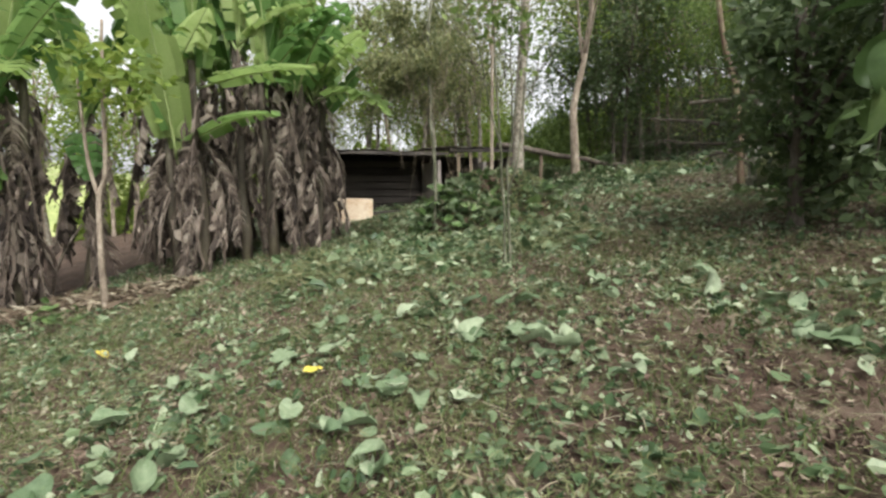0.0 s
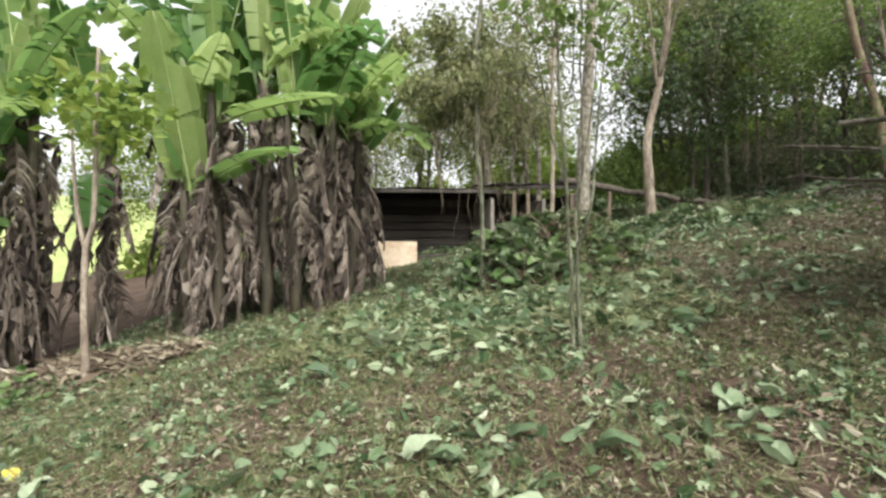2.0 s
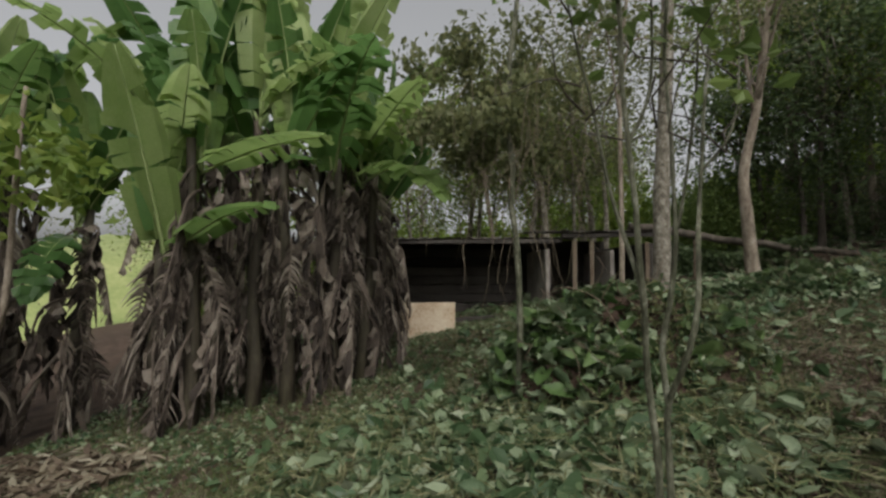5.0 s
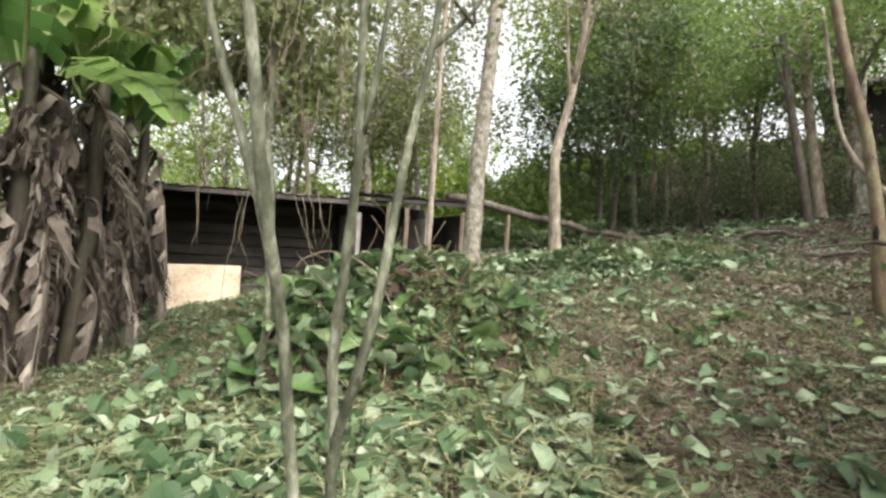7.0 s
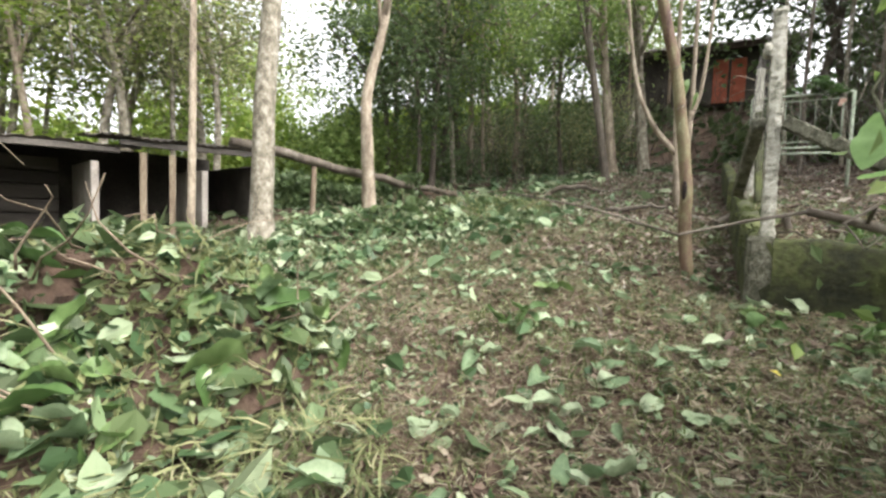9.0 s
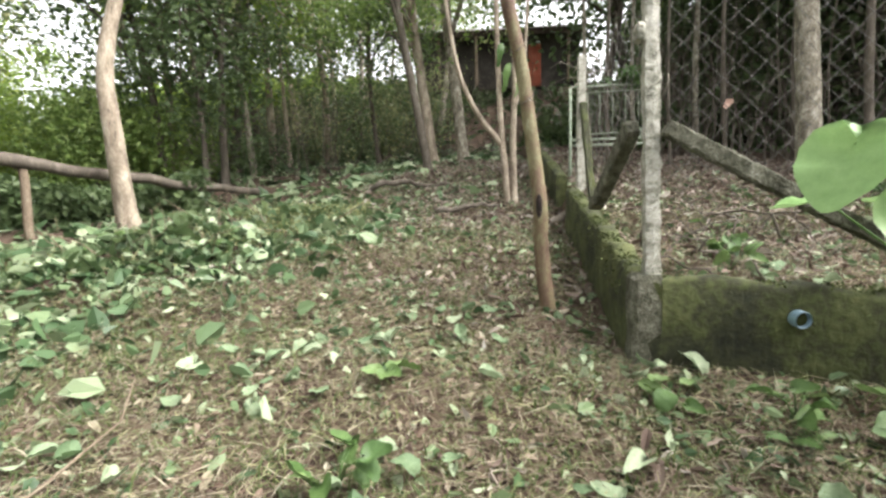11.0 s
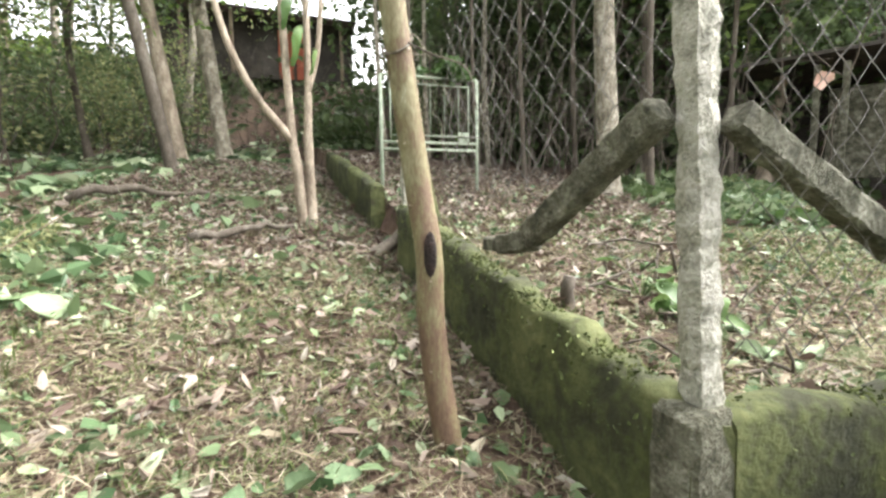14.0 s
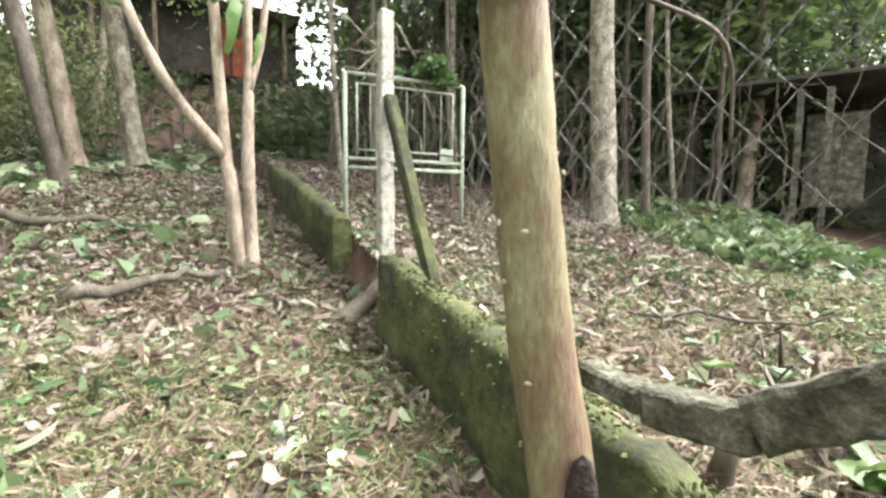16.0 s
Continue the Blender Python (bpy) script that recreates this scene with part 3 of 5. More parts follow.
gt = np.random.default_rng(320)
for k, (pts_, r0) in enumerate((([(4.45, 5.88, 2.35), (4.6, 6.5, 2.6), (4.3, 6.95, 2.72), (3.75, 7.05, 2.7)], 0.034), ([(4.6, 6.5, 2.6), (4.5, 6.85, 2.4), (4.1, 7.05, 2.4), (3.6, 7.1, 2.45)], 0.02),
                               ([(4.5, 6.3, 2.45), (4.65, 6.7, 2.15), (4.3, 7.0, 2.05), (3.85, 7.1, 2.1)], 0.018), ([(4.45, 6.0, 2.7), (4.6, 6.5, 3.0), (4.35, 6.9, 3.1), (3.9, 7.0, 3.2)], 0.022))):
    line = path_through([np.array(p) - base for p in pts_], 8)
    tube("bare_branch", line, r0, r0 * 0.45 if k else r0 * 0.8, BARK_GREY if k == 0 else BARK_MOSS, t, 8, 0.06)
    for i in range(6, len(line), 1):
        e_ = line[i] + gt.standard_normal(3) * [0.2, 0.1, 0.18]
        tube("twig", bend(line[i], e_, 5, 0.1, 900 + k * 40 + i), 0.0055, 0.0015, BARK_MOSS, t, 5)
    pl = line[gt.integers(6, len(line), 80)] + gt.standard_normal((80, 3)) * [0.16, 0.08, 0.16]
    v, q = leaf_arrays(pl, 0.075, gt, 0.28)
    tagged(mesh_object("spray", v, q, MID_LEAF, t), kind="stuff")


# ---------------------------------------------------------------- banana plants
def banana_leaf_mesh(name, length, width, droop, mat, g, torn=0.5):
    """A blade along +x that rises and then droops, with a midrib and side strips torn apart."""
    n = 16
    k = np.linspace(0, 1, n)
    x = length * (k - 0.18 * droop * k ** 2)
    z = length * (0.35 * k - droop * 0.75 * k ** 2)
    mid = np.stack([x, 0 * k, z], 1)
    prof = width * np.clip(np.sin(np.pi * np.clip(k * 0.93 + 0.05, 0, 1)) ** 0.55, 0.02, 1) * (k > 0.1)
    v, q = [], []
    for side in (1, -1):
        for i in range(2, n - 1):
            tear = g.random() < torn
            w0, w1 = prof[i], prof[i + 1]
            drop0 = -0.12 * w0 + (g.normal() * 0.12 * width if tear else 0)
            shift = g.normal() * 0.03 * length if tear else 0
            a0, b0 = mid[i], mid[i + 1]
            a1 = a0 + [shift, side * w0 * 0.55, 0.16 * w0]
            b1 = b0 + [shift, side * w1 * 0.55, 0.16 * w1]
            a2, b2 = a0 + [shift * 1.6 + 0.02 * tear, side * w0, drop0], b0 + [shift * 1.6 - 0.02 * tear, side * w1, drop0]
            o = len(v)
            v += [a0, b0, b1, a1, b2, a2]
            q += [[o, o + 1, o + 2, o + 3], [o + 3, o + 2, o + 4, o + 5]]
    tv, tq, tt = tube_arrays(mid - [0, 0, 0.012], np.linspace(0.024, 0.005, n), 5)
    blade, rib = mesh_object(name, np.array(v), q, mat), mesh_object("midrib", tv, tq, MIDRIB, smooth=True, tris=tt)
    meshes = blade.data, rib.data
    bpy.data.objects.remove(blade)
    bpy.data.objects.remove(rib)
    return meshes


def dead_leaf_mesh(length, g):
    """A withered blade: a folded midrib hanging down and crumpled ragged strips round it."""
    sets = []
    rib = np.stack([0.12 * np.sqrt(np.linspace(0, 1, 7)) , 0 * np.linspace(0, 1, 7), -length * np.linspace(0, 1, 7)], 1) + g.normal(0, 0.02, (7, 3))
    sets.append(tube_arrays(rib, np.linspace(0.02, 0.006, 7), 5))
    for _ in range(22):
        s = g.random() * 0.75
        p = np.array([0.12 * s ** 0.5, 0, -length * s])
        L, w = g.uniform(0.2, 0.9), g.uniform(0.01, 0.055)
        a_ = g.uniform(0, 2 * np.pi)
        out = np.array([np.cos(a_), np.sin(a_), 0])
        sd = np.array([-np.sin(a_), np.cos(a_), 0])
        m = 5
        k = np.linspace(0, 1, m)[:, None]
        line = p + out * (0.12 * np.sqrt(k)) + np.array([0, 0, -1.0]) * L * k + g.normal(0, 0.035, (m, 3))
        tw = g.normal(0, 1.0, (m, 1)).cumsum(0) * 0.7
        wd = w * np.sin(np.pi * np.clip(k * 0.85 + 0.12, 0, 1))
        dirw = sd * np.cos(tw) + out * np.sin(tw)
        v = np.concatenate([line - dirw * wd, line + dirw * wd])
        q = np.array([[i, i + 1, m + i + 1, m + i] for i in range(m - 1)])
        sets.append((v, q, np.zeros((0, 3), int)))
    v, q, t3 = join(sets)
    ob = mesh_object("dead_leaf", v, q, BANANA_DEAD, tris=t3)
    me = ob.data
    bpy.data.objects.remove(ob)
    return me


gb = np.random.default_rng(21)
LEAVES = [banana_leaf_mesh("leaf", L_, W_, dr, BANANA_GREEN, gb, tn) for L_, W_, dr, tn in ((2.5, 0.36, 0.2, 0.4), (2.8, 0.38, 0.4, 0.55), (2.3, 0.36, 0.1, 0.2), (2.6, 0.34, 0.6, 0.7), (1.8, 0.3, 0.3, 0.3), (2.6, 0.38, 0.25, 0.5))]
DEAD = [dead_leaf_mesh(L_, gb) for L_ in (1.1, 1.4, 1.7, 1.3, 1.0)]


def comb_leaf_mesh(length, g):
    """A withered blade split into drooping teeth along both sides of its hanging midrib."""
    k = np.linspace(0, 1, 9)
    rib = np.stack([0.25 * np.sin(k * 2.2), 0.03 * np.sin(k * 5), 0.1 * np.sin(k * 3) - length * k], 1)
    sets = [tube_arrays(rib, np.linspace(0.022, 0.006, 9), 5)]
    for i in range(34):
        u = 0.08 + 0.9 * i / 34
        p = np.array([np.interp(u, k, rib[:, 0]), np.interp(u, k, rib[:, 1]), np.interp(u, k, rib[:, 2])])
        sg = 1 if i % 2 else -1
        L = g.uniform(0.14, 0.26) * math.sin(math.pi * min(u + 0.12, 0.97)) + 0.03
        m = np.linspace(0, 1, 4)[:, None]
        line = p + np.array([0.25, sg * 1.0, 0]) * L * m + np.array([0, 0, -1.0]) * L * m ** 2 * g.uniform(0.7, 1.6)
        wd = 0.026 * np.array([[1.0], [0.9], [0.6], [0.1]])
        up = np.array([0.35, 0, 1.0]) + g.normal(0, 0.25, 3)
        sets.append((np.concatenate([line - up * wd, line + up * wd]), np.array([[j, j + 1, 5 + j, 4 + j] for j in range(3)]), np.zeros((0, 3), int)))
    v, q, t3 = join(sets)
    ob = mesh_object("dead_leaf", v, q, BANANA_DEAD, tris=t3)
    me = ob.data
    bpy.data.objects.remove(ob)
    return me


DEAD += [comb_leaf_mesh(L_, gb) for L_ in (1.3, 1.6)]


def withered_blade_mesh(length, width, fold, g):
    """A broad dead blade hanging from its bent midrib, both halves folded, crumpled and torn across."""
    n = 16
    k = np.linspace(0, 1, n)
    rib = np.stack([0.3 * np.sin(np.minimum(k * 5, 1.4)), 0.05 * np.sin(k * 4 + fold), 0.12 * np.sin(k * 6) * (k < 0.5) - length * k], 1)
    sets = [tube_arrays(rib, np.linspace(0.024, 0.006, n), 5)]
    for sg in (1, -1):
        i = 1
        while i < n - 2:
            run = int(g.integers(1, 4))
            e_ = min(i + run, n - 1)
            if g.random() < 0.14:
                i = e_
                continue
            bend_ = fold + g.normal(0, 0.35)
            drop, push = abs(g.normal(0.2, 0.2)), g.normal(0, 0.07)
            v, m, rows = [], 4, e_ - i + 1
            for a_ in range(i, e_ + 1):
                w = width * (math.sin(math.pi * min(0.96, k[a_] * 0.85 + 0.14)) ** 0.6) * g.uniform(0.8, 1.1)
                for j in range(m):
                    u = j / (m - 1)
                    curl = bend_ + 0.9 * u * g.uniform(0.3, 1.2)
                    v.append(rib[a_] + [-w * u * math.sin(curl) + push * u + g.normal(0, 0.022) * u, sg * w * u * math.cos(curl) + g.normal(0, 0.03) * u, -w * drop * u * 1.6 - 0.12 * u * u + g.normal(0, 0.03) * u])
            q = [[a_ * m + j, a_ * m + j + 1, (a_ + 1) * m + j + 1, (a_ + 1) * m + j] for a_ in range(rows - 1) for j in range(m - 1)]
            sets.append((np.array(v), np.array(q), np.zeros((0, 3), int)))
            i = e_
    v, q, t3 = join(sets)
    ob = mesh_object("dead_leaf", v, q, BANANA_DEAD, tris=t3)
    me = ob.data
    bpy.data.objects.remove(ob)
    return me


DEAD += [withered_blade_mesh(L_, w_, f_, gb) for L_, w_, f_ in ((1.2, 0.16, 0.7), (1.5, 0.18, 0.95), (1.0, 0.13, 1.1), (1.7, 0.17, 0.8), (1.3, 0.2, 0.5), (1.1, 0.14, 1.25))]


def banana_plant(x, y, height, seed, green=6, dead=24, big=1.0):
    g = np.random.default_rng(seed)
    t = thing("banana_plant", "banana plant with green leaves above a skirt of withered brown leaves", "banana plant", "banana clump", at=on_ground(x, y))
    tube("pseudostem", bend((0, 0, -0.1), (g.normal() * 0.15, g.normal() * 0.15, height), 8, 0.08, seed), 0.12, 0.06, BANANA_STEM, t, 9)
    for k in range(green):
        blade, rib = LEAVES[int(g.integers(0, len(LEAVES)))]
        ob = new("leaf", blade)
        ob.parent = t
        new("midrib", rib).parent = ob
        tip = -g.uniform(38, 80) if k < green * 0.75 else g.uniform(-30, 25)
        ob.matrix_basis = pose(0, 0, height - 0.25 + g.uniform(-0.2, 0.1), 0, 0, k * 137.5 + g.uniform(-20, 20)) @ pose(0, 0, 0, 0, tip, 0) @ Matrix.Scale(g.uniform(0.8, 1.25) * big, 4)
    turn = g.uniform(0, 72)
    for k in range(dead):
        ob = new("dead_leaf", DEAD[int(g.choice([0, 2, 4, 5, 6, 5, 6, 7, 8, 9, 10, 11, 12, 7, 8, 9, 10, 11, 12]))])
        ob.parent = t
        h = height * (0.28 + 0.68 * (k + g.random()) / dead)
        # hanging in a few separate columns
        a_ = turn + 72 * int(g.integers(0, 5)) + g.normal() * 12
        r = 0.05 + 0.14 * g.random()
        ob.matrix_basis = pose(r * math.cos(radians(a_)), r * math.sin(radians(a_)), h, g.normal() * 8, g.normal() * 8 - 2, a_ + g.normal() * 25) @ Matrix.Diagonal((g.uniform(0.7, 1.0), g.uniform(0.65, 1.0), g.uniform(0.8, 1.2), 1))
    return t


for k, (x, y, h) in enumerate(((-7.3, 8.2, 4.3), (-7.9, 8.9, 4.7), (-6.8, 9.2, 3.4), (-5.2, 9.5, 4.2), (-4.5, 9.2, 4.0), (-3.9, 9.7, 4.5), (-3.35, 9.75, 3.9), (-2.95, 10.2, 3.5), (-2.72, 10.75, 3.5), (-4.6, 10.5, 3.9), (-3.2, 11.2, 3.8), (-4.9, 9.1, 2.6), (-3.1, 11.6, 3.3), (-3.05, 12.4, 3.3), (-3.7, 12.9, 3.7), (-7.6, 7.9, 2.4), (-8.6, 8.3, 3.4), (-9.2, 8.6, 3.6), (-5.8, 11.2, 4.2))):
    banana_plant(x, y, h, 30 + k)
for k, (x, y, h) in enumerate(((-5.4, 12.4, 5.2), (-9.9, 9.6, 4.6), (-3.9, 11.9, 5.0), (-6.4, 10.8, 5.2))):
    banana_plant(x, y, h, 60 + k, 7, 16, 1.2)


# ---------------------------------------------------------------- the shed
def shed():
    t = thing("shed", "low open-fronted dark shed with sagging old roof sheets", "shed", at=(0, 0, 0))
    a0, a1, a2 = Vector((-4.2, 13.45, 3.02)), Vector((0.3, 15.3, 3.12)), Vector((2.45, 16.15, 3.2))
    back = Vector((-0.38, 0.92, 0)).normalized()

    def sheet(p, q_, depth, rise):
        n, m = 60, 6
        v, f = [], []
        for lay in (0, 1):
            for i in range(n + 1):
                for j in range(m + 1):
                    b = p.lerp(q_, i / n) + back * depth * j / m
                    v.append((b.x, b.y, b.z + rise * j / m + 0.018 * math.sin(i * 2.1) + 0.02 * math.sin(j * 1.9 + i * 0.3) - 0.02 * lay))
        w = (n + 1) * (m + 1)
        for lay in (0, 1):
            for i in range(n):
                for j in range(m):
                    o = lay * w + i * (m + 1) + j
                    f.append([o, o + m + 1, o + m + 2, o + 1])
        for i in range(n):
            o = i * (m + 1)
            f.append([o, o + m + 1, w + o + m + 1, w + o])
        mesh_object("roof_sheet", v, f, ROOF, t, smooth=True)

    sheet(a0, a1 + Vector((0.3, 0.12, 0)), 3.0, 0.25)
    sheet(a1 + Vector((-0.1, -0.1, 0.14)), a2 + Vector((0, 0, 0.12)), 3.0, 0.3)
    part("front_beam", beam_bm(a0 + Vector((0, 0.05, -0.08)), a1 + Vector((0, 0.05, -0.08)), 0.07, 0.1), SHED_WALL, t)
    part("front_beam", beam_bm(a1 + Vector((0, 0.05, 0.05)), a2 + Vector((0, 0.05, 0.03)), 0.07, 0.1), SHED_WALL, t)
    for k in (0.6, 1.0, 2.3):
        y = 15.3 + (k - 0.3) * 0.4
        z = float(ground_z(k, y)) - 0.6
        part("post", beam_bm((k, y + 0.08, z), (k, y + 0.08, 3.05), 0.1, 0.1, cuts=3), WOOD, t)
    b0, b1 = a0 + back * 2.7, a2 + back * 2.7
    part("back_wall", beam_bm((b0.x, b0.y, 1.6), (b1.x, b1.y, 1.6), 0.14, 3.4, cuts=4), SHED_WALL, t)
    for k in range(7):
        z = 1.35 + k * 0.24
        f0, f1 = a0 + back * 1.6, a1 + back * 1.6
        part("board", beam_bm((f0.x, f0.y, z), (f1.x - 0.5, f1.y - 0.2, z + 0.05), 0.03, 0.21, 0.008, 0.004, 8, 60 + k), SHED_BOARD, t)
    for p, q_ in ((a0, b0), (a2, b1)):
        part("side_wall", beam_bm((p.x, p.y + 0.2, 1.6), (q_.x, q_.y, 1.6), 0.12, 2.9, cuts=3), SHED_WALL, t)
    for k in (0.0, 1.5):
        p = a0.lerp(a1, 0.93)
        part("partition", beam_bm((p.x + k, p.y + 0.15 + k * 0.4, 1.9), (p.x + k - 0.6, p.y + 1.6 + k * 0.4, 1.9), 0.1, 1.9, cuts=3), RENDER_WALL, t, "pale rendered partition wall")
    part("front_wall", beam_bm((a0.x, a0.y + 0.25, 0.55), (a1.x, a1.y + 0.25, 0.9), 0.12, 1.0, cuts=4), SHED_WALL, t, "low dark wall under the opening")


shed()

t = thing("board", "pale cream board leaning upright, rust-stained, beside dry banana leaves", "board", at=(-2.45, 13.6, 0.62))
part("panel", box_bm((1.25, 0.05, 0.98), (0, 0, 0.49), pose(0, 0, 0, 0, 0, 41), 0.008, 0.002, 6), BOARD, t)

# leaning log from the shed's corner to the ground
t = thing("fallen_log", "long mossy fallen log sloping down to the ground", "log", at=(0, 0, 0))
tube("trunk", bend((1.9, 16.0, 3.42), (7.9, 18.7, 2.86), 24, 0.12, 5), 0.1, 0.08, BARK_DARK, t, 10, 0.06)
t = thing("fence_post", "weathered grey wooden post under the log", "post", at=on_ground(3.5, 16.75))
tube("post", bend((0, 0, -0.2), (0, 0, 1.15), 5, 0.03, 6), 0.06, 0.055, WOOD, t, 8)


# ---------------------------------------------------------------- wall, fence and gate
def wall_point(along, side, z=0.0):
    p = WALL_CORNER + WALL_ALONG * along + WALL_FRONT * side
    return Vector((p[0], p[1], z))


def wall_top(along, side):
    p = wall_point(along, side)
    return float(1.245 + 0.147 * (p.x - 4) + 0.132 * (p.y - 9)) + 0.58


def wall_run(name, label, a0, s0, a1, s1):
    n = 40
    g = np.random.default_rng(int(abs(a1 * 10 + s1 * 7)) + 3)
    v, f = [], []
    horizontal = Vector(WALL_FRONT.tolist() + [0]) if s0 == s1 else Vector(WALL_ALONG.tolist() + [0])
    ring = ((-0.085, -0.9), (-0.088, -0.5), (-0.085, -0.25), (-0.08, -0.03), (-0.06, 0.0), (0.0, 0.008), (0.06, 0.0), (0.08, -0.03), (0.085, -0.5), (0.085, -0.9))
    for i in range(n + 1):
        k = i / n
        c = wall_point(a0 + (a1 - a0) * k, s0 + (s1 - s0) * k)
        z = wall_top(a0 + (a1 - a0) * k, s0 + (s1 - s0) * k) + 0.014 * g.normal() + 0.015 * math.sin(i * 0.9)
        for w, h in ring:
            p = c + horizontal * (w + 0.005 * g.normal())
            v.append((p.x, p.y, z + h + 0.006 * g.normal()))
    m = len(ring)
    for i in range(n):
        for j in range(m - 1):
            o = i * m + j
            f.append([o, o + 1, o + m + 1, o + m])
    for first, back in ((0, False), (n * m, True)):
        o = len(v)
        v += v[first:first + m]
        for a_, b_, c_, d_ in ((0, 1, 8, 9), (1, 2, 7, 8), (2, 3, 6, 7), (3, 4, 5, 6)):
            f.append([o + d_, o + c_, o + b_, o + a_] if back else [o + a_, o + b_, o + c_, o + d_])
    ob = mesh_object(name, v, f, MOSS_WALL, smooth=True)
    return tagged(ob, label, "wall", kind="structure")


wall_run("wall_west", "low mossy concrete retaining wall beside the path", -0.08, 0, 3.2, 0)
wall_run("wall_south", "low mossy concrete retaining wall with a drain pipe", 0, 0.078, 0, 6.5)
wall_run("wall_north", "low mossy concrete wall beyond the gate", 4.3, 0, 8.0, 0)

# corner post with its two braces
pz = wall_top(0, 0)
t = tagged(new("wall_pillar"), "pale worn concrete pillar at the wall's corner", "wall", kind="structure")
t.matrix_world = Matrix.Translation(wall_point(0.005, 0.0, pz))
part("pillar", box_bm((0.185, 0.185, 0.95), (0, 0, -0.455), Matrix.Rotation(math.atan2(WALL_ALONG[1], WALL_ALONG[0]), 4, "Z"), 0.02, 0.008, 10, 2), DARK_CONCRETE, t)
turn = Matrix.Rotation(math.atan2(WALL_ALONG[1], WALL_ALONG[0]), 4, "Z")


def worn_post(parent, foot, head, width, seed):
    """A cast post, its faces flaked and its edges chipped."""
    g = np.random.default_rng(seed)
    n = 64
    foot, head = np.array(foot, float), np.array(head, float)
    flake = np.cumsum(g.normal(0, 0.16, n)) * 0.25
    v, q = [], []
    for i in range(n + 1):
        k = i / n
        c = foot + (head - foot) * k
        w = width / 2 * (1 + 0.09 * math.sin(i * 0.37 + seed) * math.sin(i * 0.11) + g.normal(0, 0.025) + (0.13 if (i // 7 + seed) % 3 == 0 else 0))
        for a_ in range(8):
            side = turn @ Vector(((-1, 0, 1, 1, 1, 0, -1, -1)[a_], (-1, -1, -1, 0, 1, 1, 1, 0)[a_], 0))
            chip = 0.86 if a_ % 2 == 0 else 1.0
            v.append((c[0] + side.x * w * chip + g.normal(0, 0.0028), c[1] + side.y * w * chip + g.normal(0, 0.0028), c[2] + g.normal(0, 0.003)))
    for i in range(n):
        for a_ in range(8):
            q.append([i * 8 + a_, i * 8 + (a_ + 1) % 8, i * 8 + 8 + (a_ + 1) % 8, i * 8 + 8 + a_])
    o = n * 8
    q += [[o, o + 1, o + 2, o + 3], [o, o + 3, o + 4, o + 7], [o + 7, o + 4, o + 5, o + 6]]
    return mesh_object("post", v, q, CONCRETE, parent)


def worn_beam(p0, p1, w, h, seed, cuts=26):
    """A squared beam with uneven, crumbling edges."""
    return beam_bm(p0, p1, w, h, 0.012, 0.0045, cuts, seed)


p0 = Vector((5.875, 8.79, pz))
t = thing("fence_post", "weathered lichen-covered concrete corner post on the wall", "post", at=p0)
worn_post(t, (0, 0, -0.08), (0.09, 0.085, 1.85), 0.098, 3)
part("bracket", box_bm((0.13, 0.05, 0.1), (0.02, 0.12, 1.52), turn, 0.012, 0.006, 2, 5), CONCRETE, t, "chipped concrete stub near the top")
t = thing("fence_brace", "slanting weathered concrete brace of the corner post", "brace", at=p0)
part("beam", worn_beam(wall_point(0.0, 0.09, 3.0) - p0, wall_point(0.0, 0.85, 2.545) - p0, 0.095, 0.1, 4), DARK_CONCRETE, t)
part("lower_beam", worn_beam(wall_point(0.0, 0.845, 2.548) - p0, wall_point(0.0, 1.68, 2.06) - p0, 0.093, 0.098, 14), DARK_CONCRETE, t, "mossy lower half of the brace")
t = thing("fence_brace", "broken slanting concrete brace resting on the wall", "brace", at=p0)
part("beam", worn_beam(Vector((5.9, 8.94, 3.03)) - p0, Vector((6.4, 9.4, 2.58)) - p0, 0.095, 0.115, 5), DARK_CONCRETE, t)
part("end_piece", worn_beam(Vector((6.39, 9.39, 2.565)) - p0, Vector((6.62, 9.56, 2.52)) - p0, 0.1, 0.1, 6, 8), DARK_CONCRETE, t, "bent end piece of the broken brace")
part("broken_tip", worn_beam(Vector((6.615, 9.556, 2.522)) - p0, Vector((6.9, 9.68, 2.5)) - p0, 0.09, 0.075, 7, 8), DARK_CONCRETE, t, "thin broken tip lying on the wall")

# gate post with a leaning board
gz_ = wall_top(3.2, 0)
t = thing("fence_post", "slim pale concrete post at the end of the wall", "post", at=(8.98, 10.96, gz_))
part("post", box_bm((0.11, 0.11, 2.3), (0, 0, 0.65), turn, 0.012, 0.006, 10, 8), CONCRETE, t)
t = thing("leaning_board", "mossy weathered brace leaning against the gate post", "brace", at=(8.35, 10.45, 2.5))
part("beam", beam_bm((0, 0, 0), (0.6, 0.47, 1.35), 0.09, 0.1, seed=9), MOSS_WALL, t)


